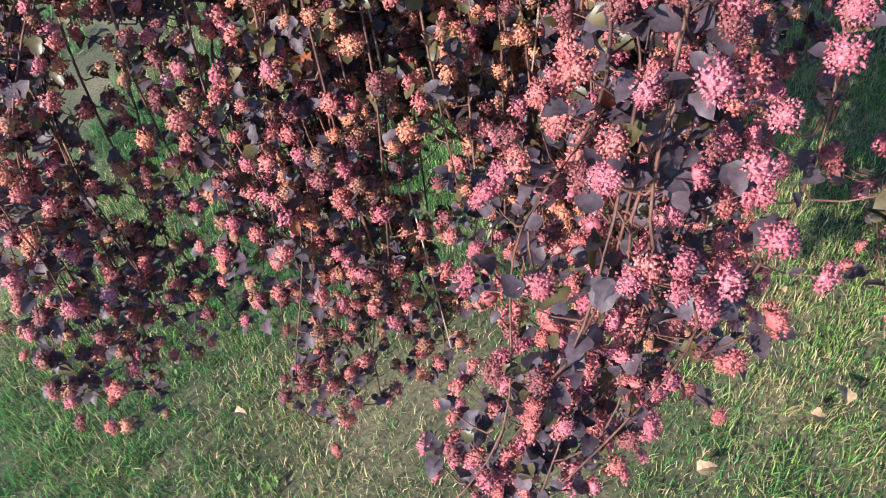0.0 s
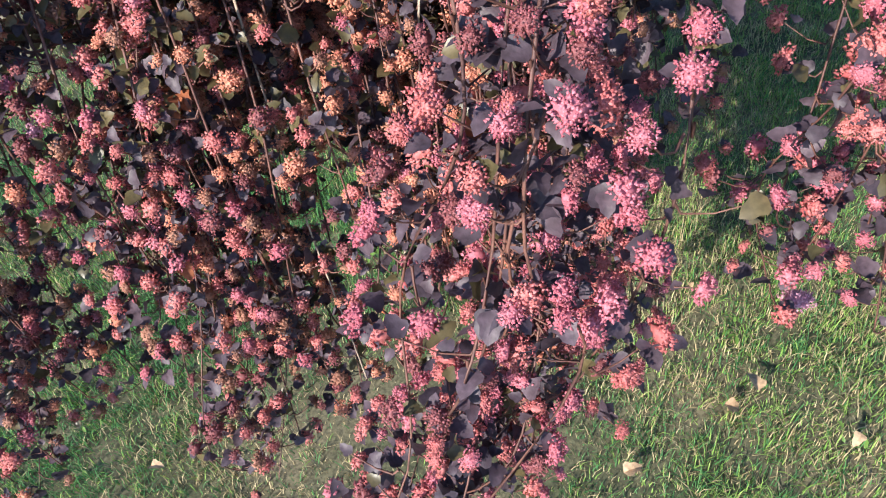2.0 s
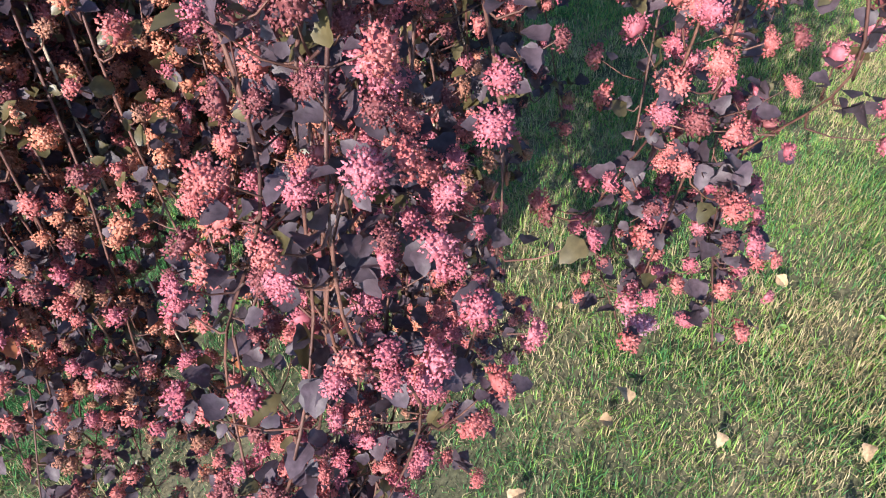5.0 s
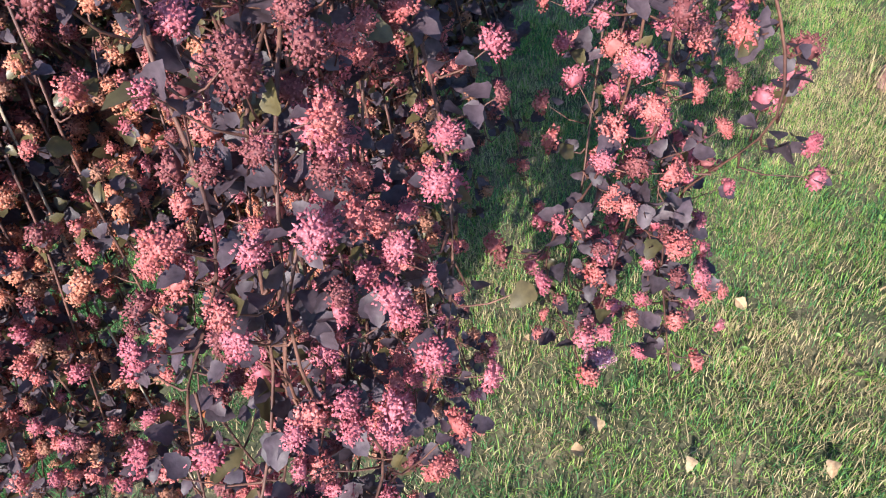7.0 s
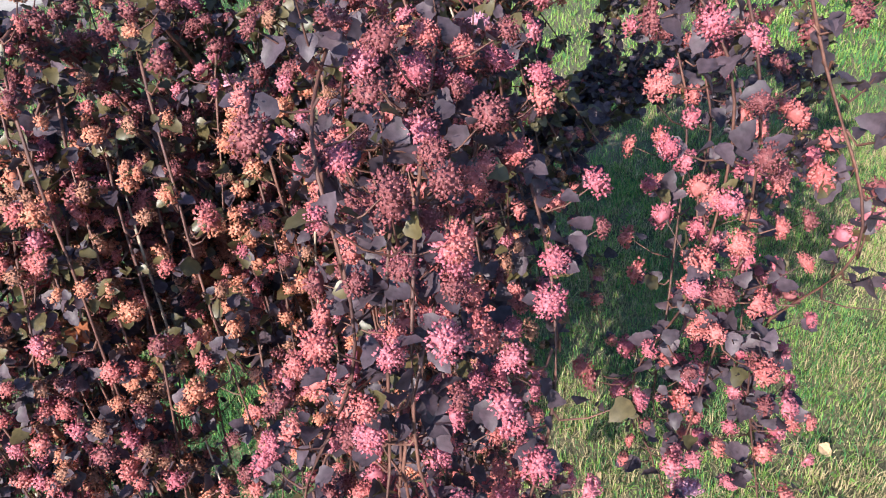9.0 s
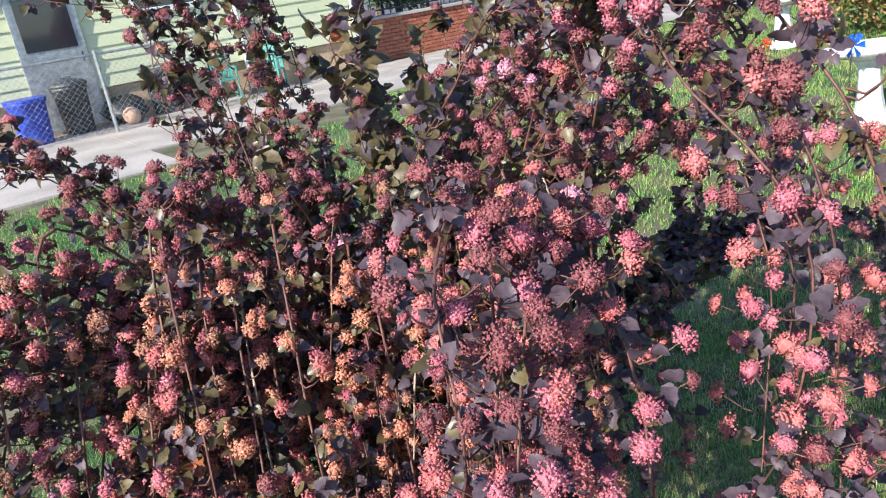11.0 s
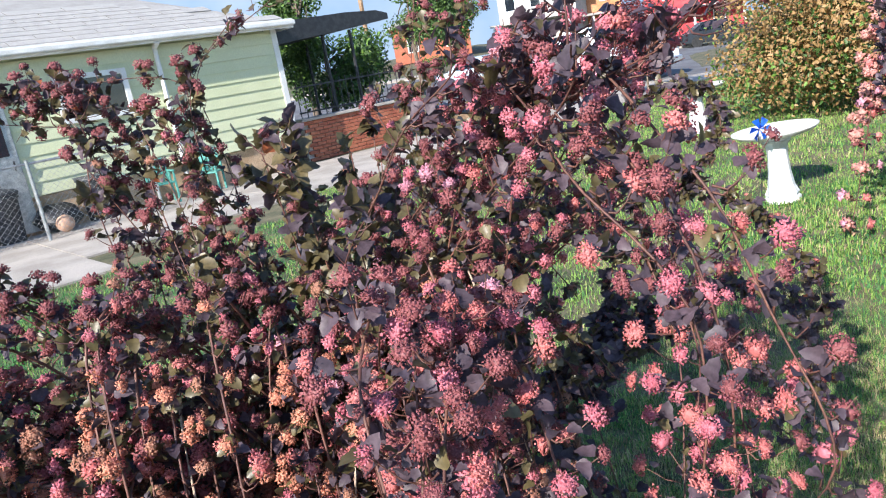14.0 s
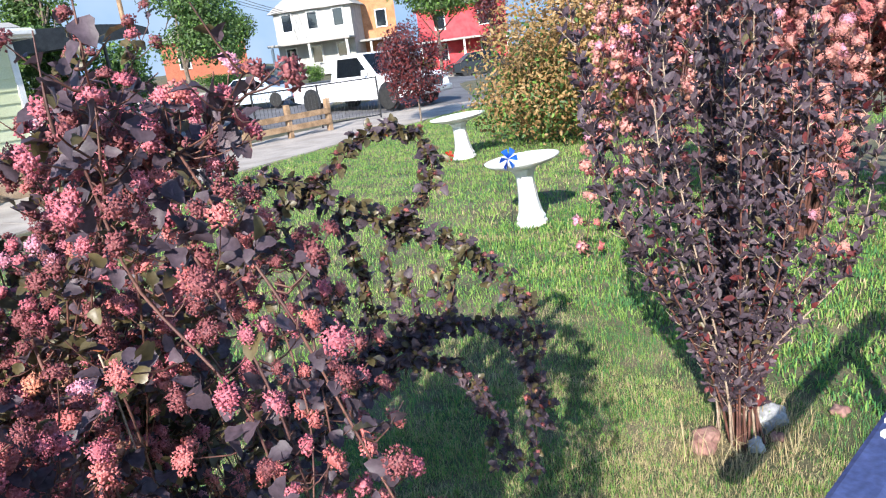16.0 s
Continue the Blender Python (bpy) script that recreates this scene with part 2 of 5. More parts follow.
def frames_of(normals, rng, spin=True):
    """Rotation matrices whose z axis is the given normals, with a random spin."""
    z = normals / (np.linalg.norm(normals, axis=1)[:, None] + 1e-9)
    ref = rng.normal(size=z.shape)
    x = np.cross(ref, z)
    x /= np.linalg.norm(x, axis=1)[:, None] + 1e-9
    return np.stack([x, np.cross(z, x), z], -1)


def scatter(template, places, turns, sizes):
    """Copies of template (verts, tris) at places, turned and scaled, as one pair of arrays."""
    tv, tf = template
    v = np.einsum("nij,kj->nki", turns, tv) * sizes[:, None, None] + places[:, None]
    f = tf[None] + (np.arange(len(places)) * len(tv))[:, None, None]
    return v.reshape(-1, 3), f.reshape(-1, tf.shape[1])


def lobed_leaf():
    """A three-lobed toothed leaf, 1 long, base at the origin, along x, cupped and folded on its midrib."""
    rim = [(0.0, 0.0), (0.22, 0.36), (0.42, 0.42), (0.56, 0.30), (0.80, 0.26), (1.0, 0.0)]
    left = [(x, y, 0.38 * abs(y) - 0.34 * x * x) for x, y in rim]
    right = [(x, -y, z) for x, y, z in left[1:-1]]
    mid = [(x, 0.0, -0.34 * x * x) for x in (0.30, 0.62)]
    a, b = 10, 11
    tris = [(0, 1, a), (1, 2, a), (2, 3, a), (3, b, a), (3, 4, b), (4, 5, b), (0, a, 6), (6, a, 7), (7, a, 8), (8, a, b), (8, b, 9), (9, b, 5)]
    return np.array(left + right + mid), np.array(tris)


def oval_leaf():
    verts = np.array([(0, 0, 0), (0.35, 0.25, 0.06), (0.4, 0, -0.02), (0.35, -0.25, 0.06), (0.75, 0.17, 0.0), (0.75, -0.17, 0.0), (1, 0, -0.12)])
    return verts, np.array([(0, 2, 1), (0, 3, 2), (1, 2, 4), (2, 3, 5), (2, 6, 4), (2, 5, 6)])


LEAF, OVAL = lobed_leaf(), oval_leaf()


def crumpled(rng, sub, low=0.70, flat=0.8):
    """A knobbly dome: every other point of a ball pulled out as a pod's tip."""
    bm = bmesh.new()
    bmesh.ops.create_icosphere(bm, subdivisions=sub, radius=1.0)
    v = np.array([p.co[:] for p in bm.verts])
    f = np.array([[p.index for p in q.verts] for q in bm.faces])
    bm.free()
    k = np.where(rng.random(len(v)) < 0.5, rng.uniform(0.92, 1.06, len(v)), rng.uniform(low, low + 0.14, len(v)))
    v = v * k[:, None] * np.array([1, 1, flat]) + rng.normal(scale=0.03, size=v.shape)
    v[:, 2] = np.where(v[:, 2] < -0.35, -0.35 + 0.3 * (v[:, 2] + 0.35), v[:, 2])
    return v, f


def pod_head(rng, count=170, flat=0.76, coarse=False):
    """A corymb of small pointed pods on a knobbly core, radius 1, opening along z."""
    k = np.arange(count) + 0.5
    cz = 1 - 1.45 * k / count
    an = math.pi * (1 + 5 ** 0.5) * k
    d = np.stack([np.sqrt(1 - cz ** 2) * np.cos(an), np.sqrt(1 - cz ** 2) * np.sin(an), cz], -1)
    d += rng.normal(scale=0.13, size=d.shape)
    d /= np.linalg.norm(d, axis=1)[:, None]
    if coarse:
        pod = np.array([(1, 0, -0.5), (-0.5, 0.87, -0.5), (-0.5, -0.87, -0.5), (0.2, 0, 1.0)])
        tri = np.array([(0, 1, 3), (1, 2, 3), (2, 0, 3)])
    else:
        pod = np.array([(1, 0, 0), (0, 1, 0), (-1, 0, 0), (0, -1, 0), (0.25, 0, 1.9)])
        tri = np.array([(0, 1, 4), (1, 2, 4), (2, 3, 4), (3, 0, 4)])
    lump = 1 + 0.16 * np.sin(4.1 * d[:, 0] + 1.0) * np.sin(4.7 * d[:, 1] + 2.0)
    where = d * (rng.uniform(0.62, 0.95, count) * lump)[:, None] * np.array([1, 1, flat])
    v, f = scatter((pod, tri), where, frames_of(d + rng.normal(scale=0.25, size=d.shape), rng), rng.uniform(0.65, 1.25, count) * (1.3 if coarse else 1.12) / math.sqrt(count))
    cv, cf = crumpled(rng, 1 if coarse else 2, 0.6, flat)
    return np.concatenate([v, cv * 0.68]), np.concatenate([f, cf + len(v)])


# ---- shrubs ----
def fill_shrub(thing, lines, rng, radii, spacing, twig, head_size, leaf_size, leaves_per, pick, near, bark, leaf_mats, leaf_pick, heads=True,
               start=0.25, head_variants=3, keep=lambda p: True, leaf=None, rise=0.0, sub=2):
    """Canes along the lines, twigs with pod heads and leaves on them, as parts of thing."""
    base = [pod_head(rng) for _ in range(head_variants)]
    plain = [pod_head(rng, 90 if sub > 1 else 15, coarse=True) for _ in range(head_variants)]
    per = lambda v, li: v(li) if callable(v) else v
    data = {}
    hp, hn, hs, hm = [], [], [], []
    lp, ln_, lx, ls = [], [], [], []
    twigs_v, twigs_f, off = [], [], 0
    for li, line in enumerate(lines):
        r0, r1 = per(radii, li)
        v, f = tube(line, r0, r1, 6)
        raw("cane", v, f, [bark(li)], parent=thing, smooth=True)
        step = np.linalg.norm(np.diff(line, axis=0), axis=1)
        along = np.concatenate([[0], np.cumsum(step)])
        total = along[-1]
        s = total * per(start, li)
        while s < total:
            i = min(np.searchsorted(along, s), len(line) - 1)
            p = line[i] + rng.normal(scale=0.003, size=3)
            t = line[i] - line[i - 1]
            t /= np.linalg.norm(t) + 1e-9
            side = rng.normal(size=3)
            side -= t * side.dot(t)
            side /= np.linalg.norm(side)
            way = side * 0.8 + t * 0.35 + np.array([0, 0, 0.55])
            way /= np.linalg.norm(way)
            length = per(twig, li) * rng.uniform(0.5, 1.4)
            tip = p + way * length
            if keep(tip):
                bend = smooth_line([p, p + (side * 0.5 + t * 0.4) * length * 0.5, tip], 4)
                v, f = tube(bend, r1 * 1.0 + 0.0006, r1 * 0.55, 4)
                twigs_v.append(v)
                twigs_f.append(f + off)
                off += len(v)
                if rng.random() < per(heads, li):
                    hp.append(tip)
                    hn.append(way + rng.normal(scale=0.25, size=3))
                    hs.append(per(head_size, li) * rng.uniform(0.72, 1.25))
                    hm.append(pick(tip, li, rng))
                for _ in range(rng.poisson(per(leaves_per, li))):
                    q = p + (tip - p) * rng.uniform(0.1, 0.95)
                    out = rng.normal(size=3) * (1 - 0.35 * rise) + way * 0.6 + np.array([0, 0, -0.15 + 1.3 * rise])
                    lp.append(q)
                    lx.append(out)
                    ln_.append(rng.normal(scale=0.6, size=3) + np.array([-0.1, -0.35, 1.0]))
                    ls.append(per(leaf_size, li) * rng.uniform(0.55, 1.3))
            s += per(spacing, li) * rng.uniform(0.6, 1.4)
    if twigs_v:
        raw("twig_mass", np.concatenate(twigs_v), np.concatenate(twigs_f), [bark(0)], parent=thing, kind="stuff", smooth=True)
    if lp:
        lp, lx, ln_, ls = (np.array(a) for a in (lp, lx, ln_, ls))
        x = lx / np.linalg.norm(lx, axis=1)[:, None]
        z = ln_ - x * (ln_ * x).sum(1)[:, None]
        z /= np.linalg.norm(z, axis=1)[:, None] + 1e-9
        turn = np.stack([x, np.cross(z, x), z], -1)
        shape = leaf or LEAF
        v, f = scatter(shape, lp, turn, ls)
        idx = np.repeat([leaf_pick(p, rng) for p in lp], len(shape[1]))
        raw("foliage", v, f, leaf_mats, idx, parent=thing, kind="stuff")
    if hp:
        hp, hn, hs, hm = np.array(hp), np.array(hn), np.array(hs), np.array(hm)
        turn = frames_of(hn, rng)
        order = np.argsort([near(p) for p in hp])
        single = set(order[:300].tolist())
        for i in order[:300]:
            key = (i % head_variants, int(hm[i]))
            if key not in data:
                bv, bf = base[key[0]]
                ob = raw("seed_head", bv, bf, [POD[key[1]]], parent=thing)
                data[key] = ob.data
            else:
                ob = new("seed_head", data[key])
                ob.parent = thing
            m = Matrix(turn[i].tolist()).to_4x4()
            ob.matrix_local = thing.matrix_world.inverted() @ Matrix.Translation(hp[i].tolist()) @ m @ Matrix.Scale(hs[i], 4)
        rest = np.array([i for i in range(len(hp)) if i not in single])
        if len(rest):
            allv, allf, alli, off = [], [], [], 0
            for b in range(head_variants):
                sel = rest[rest % head_variants == b]
                if len(sel) == 0:
                    continue
                v, f = scatter(plain[b], hp[sel], turn[sel], hs[sel])
                allv.append(v)
                allf.append(f + off)
                off += len(v)
                alli.append(np.repeat(hm[sel], len(plain[b][1])))
            raw("seed_head_mass", np.concatenate(allv), np.concatenate(allf), POD, np.concatenate(alli), parent=thing, kind="stuff")
    for ob in thing.children:
        if ob.name.startswith(("cane", "twig_mass", "foliage", "seed_head_mass")):
            ob.matrix_parent_inverse = thing.matrix_world.inverted()
    return len(hp)


# ---- ninebark in front ----
def main_bush():
    rng = np.random.default_rng(7)
    base = np.array([0.22, 1.72, 0.0])
    thing = holder("ninebark_bush", tuple(base), "large arching dark-purple ninebark bush with coral-pink seed heads on the lawn", "bush", "purple-leaved shrubs on the lawn")

    def root(a=0.12):
        return base + np.array([*rng.normal(scale=a, size=2), 0.0])

    shaped = [
        [(0.2, 1.25, 1.15), (0.19, 0.82, 1.55), (0.13, 0.60, 1.50), (0.10, 0.51, 1.36), (0.06, 0.49, 1.20), (-0.02, 0.49, 1.00), (-0.08, 0.48, 0.82)],
        [(0.3, 1.3, 1.2), (0.40, 0.95, 1.82), (0.43, 0.68, 1.72), (0.46, 0.60, 1.57), (0.47, 0.60, 1.38), (0.46, 0.62, 1.18), (0.45, 0.64, 1.02)],
        [(0.35, 1.4, 1.15), (0.60, 1.05, 1.60), (0.62, 0.85, 1.45), (0.57, 0.72, 1.28), (0.53, 0.65, 1.12), (0.55, 0.66, 0.98)],
        [(0.3, 1.6, 1.1), (0.80, 1.90, 1.45), (1.03, 2.0, 1.55), (1.16, 2.0, 1.65), (1.26, 2.0, 1.675), (1.36, 2.0, 1.64), (1.42, 2.0, 1.56), (1.40, 2.0, 1.46), (1.30, 2.0, 1.39), (1.25, 2.0, 1.30)],
        [(0.35, 1.6, 0.9), (0.78, 1.95, 1.52), (0.93, 2.0, 1.56), (1.12, 2.0, 1.43), (1.34, 2.0, 1.335), (1.56, 2.0, 1.165), (1.69, 2.0, 1.00), (1.75, 2.0, 0.80), (1.73, 2.0, 0.50), (1.71, 2.0, 0.27)],
        [(0.35, 1.6, 0.7), (0.80, 1.95, 0.84), (1.09, 2.0, 0.945), (1.33, 2.0, 0.985), (1.50, 2.0, 0.955), (1.63, 2.0, 0.88), (1.70, 2.0, 0.74), (1.72, 2.0, 0.55)],
        [(0.8, 1.9, 0.92), (1.08, 2.0, 0.965), (1.23, 2.0, 0.915), (1.36, 2.0, 0.86), (1.45, 2.0, 0.74), (1.53, 2.0, 0.60), (1.54, 2.0, 0.40)],
        [(-0.2, 1.4, 1.1), (-0.50, 1.10, 1.42), (-0.66, 0.92, 1.28), (-0.75, 0.86, 1.03), (-0.78, 0.85, 0.78), (-0.76, 0.83, 0.58)],
        [(-0.1, 1.35, 1.0), (-0.30, 1.10, 1.15), (-0.36, 0.95, 0.90), (-0.40, 0.87, 0.66), (-0.38, 0.83, 0.50)],
        [(-0.05, 1.5, 1.1), (-0.12, 1.68, 1.66), (-0.20, 1.75, 1.86), (-0.45, 1.78, 1.93)],
        [(-0.02, 1.5, 1.1), (-0.10, 1.70, 1.65), (-0.10, 1.75, 1.90), (0.02, 1.76, 2.04)],
        [(0.2, 1.6, 1.1), (0.30, 1.66, 1.55), (0.40, 1.75, 1.80), (0.46, 1.77, 2.03)],
        [(0.25, 1.5, 1.2), (0.36, 1.10, 1.70), (0.38, 0.80, 1.84), (0.37, 0.64, 1.92)],
        [(0.3, 1.5, 1.3), (0.40, 1.05, 1.72), (0.42, 0.76, 1.86)],
        [(0.2, 1.5, 1.3), (0.33, 1.05, 1.74), (0.34, 0.74, 1.90)],
        [(0.35, 1.5, 1.3), (0.50, 1.50, 1.55), (0.56, 1.50, 1.72), (0.60, 1.52, 1.82)],
        [(-0.2, 1.6, 1.1), (-0.28, 1.75, 1.66), (-0.36, 1.78, 1.92), (-0.52, 1.8, 1.94)],
        [(-0.25, 1.5, 1.1), (-0.45, 1.42, 1.52), (-0.66, 1.45, 1.64), (-0.88, 1.40, 1.56)],
        [(0.25, 1.25, 1.15), (0.25, 0.84, 1.48), (0.20, 0.66, 1.36), (0.16, 0.58, 1.20), (0.11, 0.54, 1.04), (0.04, 0.51, 0.88)],
        [(0.3, 1.6, 1.1), (0.42, 1.72, 1.55), (0.56, 1.75, 1.74), (0.62, 1.76, 1.84)],
        [(0.75, 1.9, 0.80), (1.08, 2.0, 0.98), (1.12, 2.0, 1.15), (1.09, 2.0, 1.40)],
        [(0.75, 1.9, 0.82), (1.18, 2.0, 0.98), (1.22, 2.0, 1.12), (1.22, 2.0, 1.28)],
        [(0.80, 1.9, 0.86), (1.32, 2.0, 0.99), (1.37, 2.0, 1.08), (1.40, 2.0, 1.20)],
        [(0.60, 1.85, 0.80), (0.90, 1.98, 0.95), (0.98, 2.0, 1.08), (1.02, 2.0, 1.22)],
        [(0.60, 1.85, 1.20), (0.88, 1.98, 1.40), (1.00, 2.0, 1.30), (1.04, 2.0, 1.15)],
    ]
    mates = (6, 2, 2, 1, 1, 1, 1, 5, 3, 3, 2, 2, 2, 1, 2, 0, 3, 3, 4, 1, 1, 1, 1, 2, 1)
    arch = (3, 4, 5, 6, 20, 21, 22, 23, 24)
    lines, kinds = [], []
    for k, (c, extra) in enumerate(zip(shaped, mates)):
        for m in range(extra + 1):
            c2 = np.array(c) + (np.array([rng.normal(scale=0.02 if k in arch else 0.03 if k in (1, 2) else 0.05, size=3) for _ in c]) * np.linspace(0.4, 1, len(c))[:, None] + rng.normal(scale=(0.02, 0.03, 0.015) if k in arch else (0.05, 0.03, 0.03), size=3) if m else 0)
            cut = c2 if m == 0 or k in (0, 18) or rng.random() < 0.5 else c2[:max(3, len(c2) - rng.integers(0, 3))]
            lines.append(smooth_line([root(), *cut], 40))
            kinds.append(k)
    for i in range(60):
        xe = rng.uniform(-0.84, 0.35)
        low = rng.uniform(0.50 if xe < -0.6 else 0.40, 0.95)
        if -0.64 < xe < -0.44 or -0.14 < xe < 0.06:
            low = rng.uniform(0.72, 1.0)
        crest = rng.uniform(1.05, 1.58)
        lines.append(smooth_line([root(), (0.22 * 0.5 + xe * 0.5, rng.uniform(1.4, 1.6), 0.85), (xe * 0.92, rng.uniform(1.1, 1.35), crest), (xe, rng.uniform(0.98, 1.12), (crest + low) / 2 + 0.06), (xe + rng.uniform(-0.08, 0.08), rng.uniform(0.88, 1.02), low)], 34))
        kinds.append(30)
    for i in range(72):
        a = rng.uniform(0, 2 * math.pi) if i % 3 else rng.uniform(math.pi * 0.9, math.pi * 1.9)
        reach = rng.uniform(0.45, 1.0)
        d = np.array([math.cos(a), math.sin(a), 0])
        if d[0] > 0.25:
            reach *= 0.62
        top = rng.uniform(1.05, 1.60 if d[0] < 0.25 else 1.45) - 0.08 * max(0.0, -d[0])
        droop = rng.uniform(0.1, 0.75) * (1.0 if d[1] < 0.2 else 0.6)
        end = base + d * reach + np.array([0, 0, max(0.35, top - droop)])
        if end[1] < 0.98:
            end[1] = 0.98 + rng.uniform(0, 0.1)
        lines.append(smooth_line([root(0.16), base + d * reach * 0.35 + np.array([0, 0, top * 0.72]), base + d * reach * 0.75 + np.array([0, 0, top]), end], 30))
        kinds.append(31)
    for i in range(24):
        a = rng.uniform(0, 2 * math.pi)
        d = np.array([math.cos(a), math.sin(a), 0])
        lines.append(smooth_line([root(0.16), base + d * 0.16 + np.array([0, 0, 0.8]), base + d * rng.uniform(0.2, 0.6) + np.array([0, 0.1, rng.uniform(1.40, 1.80)])], 24))
        kinds.append(32)
    front = (0, 1, 2, 18)

    def pick(p, li, r):
        x = r.random()
        if kinds[li] in front:
            if p[2] > 1.5 and r.random() < 0.5:
                return 3
            return 1 if x < 0.47 else 0 if x < 0.86 else 3
        if kinds[li] in (12, 13, 14):
            return 3 if x < 0.62 else 1 if x < 0.94 else 5
        # High heads further back turn crimson: partly their own tone, partly shade painted in.
        if p[2] > 1.5 and p[1] > 1.15:
            return 3 if x < 0.90 else 1 if x < 0.96 else 4
        if p[2] > 1.15 and p[1] > 1.22 and r.random() < 0.75:
            return 3 if x < 0.62 else 4 if x < 0.76 else 1 if x < 0.92 else 0
        orange = max(0.0, 1 - abs(p[0] + 0.02) / 0.35) * max(0.0, 1 - abs(p[1] - 1.1) / 0.35)
        if x < 0.75 * orange:
            return 2
        x = r.random()
        return 0 if x < 0.36 else 1 if x < 0.50 else 4 if x < 0.70 else 2 if x < 0.79 else 3 if x < 0.985 else 5

    def leaf_pick(p, r):
        if r.random() < 0.003:
            return 2
        mid = p[1] > 1.3 and abs(p[0] - 0.25) < 0.5 and p[2] > 1.1
        return 1 if r.random() < (0.72 if mid else 0.10 if p[1] < 0.95 else 0.50 if p[2] > 1.15 else 0.22) else 0

    spray = (12, 13, 14)
    tall = (9, 10, 11, 15, 16, 17, 19)

    def by_kind(f, a, t, c, g, u):
        """One value each for front canes, arches, tall tops, curtain, general fill and uprights."""
        return lambda li: f if kinds[li] in front + spray else a if kinds[li] in arch else t if kinds[li] in tall else c if kinds[li] < 31 else g if kinds[li] == 31 else u

    fill_shrub(thing, lines, rng, lambda li: (0.0021, 0.0010) if kinds[li] < 20 else (0.0040, 0.0014), by_kind(0.025, 0.026, 0.032, 0.033, 0.044, 0.050), by_kind(0.055, 0.034, 0.05, 0.055, 0.06, 0.06),
               by_kind(0.0142, 0.0110, 0.0170, 0.0168, 0.0172, 0.0172), by_kind(0.022, 0.030, 0.025, 0.025, 0.030, 0.038),
               by_kind(3.2, 7.5, 4.5, 4.2, 5.2, 8.0), pick,
               lambda p: (p[0] - 0.2) ** 2 + (p[1] - 0.2) ** 2 + (p[2] - 1.5) ** 2,
               lambda li: M_CANE if li % 23 != 5 or kinds[li] < 30 else M_CANE_P, [M_LEAF, M_LEAF_B, M_LEAF_O], leaf_pick,
               heads=lambda li: 0.6 if kinds[li] in spray else 0.95 if kinds[li] in front else 0.30 if kinds[li] in arch else 0.72 if kinds[li] in tall else 0.95 if kinds[li] < 31 else 0.62 if kinds[li] == 31 else 0.30,
               start=lambda li: 0.63 if kinds[li] in (0, 18) else 0.55 if kinds[li] in spray else 0.42 if kinds[li] in tall else 0.42 if kinds[li] < 30 else 0.33, keep=lambda p: p[1] > 0.43)


main_bush()


def odd_pieces():
    """Orange-red young leaves and two pale late flower heads, fixed to the bush's canes."""
    rng = np.random.default_rng(3)
    bush = bpy.data.objects["ninebark_bush"]
    me = bpy.data.meshes.new("orange_leaf")
    v, f = LEAF
    me.from_pydata(v.tolist(), [], f.tolist())
    me.materials.append(M_LEAF_O)
    for x, y, z in ((-0.31, 1.05, 1.18), (0.03, 1.15, 1.05)):
        for k in range(4):
            ob = new("orange_leaf", me)
            ob.parent = bush
            d = Vector((rng.normal(), rng.normal() - 0.5, rng.normal() * 0.4 - 0.1)).normalized()
            m = Matrix.Translation((x, y, z)) @ d.to_track_quat("X", "Z").to_matrix().to_4x4() @ Matrix.Scale(rng.uniform(0.032, 0.048), 4)
            ob.matrix_local = bush.matrix_world.inverted() @ m
    v, f = pod_head(rng)
    first = None
    for x, y, z in ((0.45, 0.62, 1.00), (0.47, 0.63, 0.98), (0.303, 0.89, 1.56)):
        ob = raw("pale_flower_head", v, f, [POD[5]], parent=bush) if first is None else new("pale_flower_head", first)
        first = first or ob.data
        ob.parent = bush
        ob.matrix_local = bush.matrix_world.inverted() @ Matrix.Translation((x, y, z)) @ Matrix.Scale(0.017, 4)


odd_pieces()


def dark_shrub():
    rng = np.random.default_rng(11)
    base = np.array([2.80, 1.93, 0.0])
    thing = holder("purple_shrub", tuple(base), "upright dark-purple shrub with bare tan lower stems", "bush", "purple-leaved shrubs on the lawn")
    lines = []
    for i in range(32):
        a = 2 * math.pi * i / 32 + rng.uniform(-0.3, 0.3)
        reach = rng.uniform(0.05, 0.72)
        d = np.array([math.cos(a), math.sin(a), 0])
        top = rng.uniform(1.7, 2.5) - 0.75 * (reach / 0.68) ** 2 * rng.uniform(0.3, 1)
        lines.append(smooth_line([base + d * 0.11 * rng.random(), base + d * reach * 0.24 + np.array([0, 0, 0.42]),
                                  base + d * reach * 0.85 + np.array([0, 0, top * 0.6]), base + d * reach * 1.05 + np.array([0, 0, top])], 30))
    fill_shrub(thing, lines, rng, lambda li: (0.0065, 0.0020), 0.027, 0.060, 0.016, 0.042, 8.0,
               lambda p, li, r: 3 if r.random() < 0.6 else 4, lambda p: p[1], lambda li: M_CANE_P if li % 3 == 0 else M_CANE, [M_LEAF, M_LEAF_B, M_RED],
               lambda p, r: 0 if r.random() < 0.90 else 2 if r.random() < 0.6 else 1, heads=0.02, start=0.10, leaf=OVAL, rise=0.55)


dark_shrub()


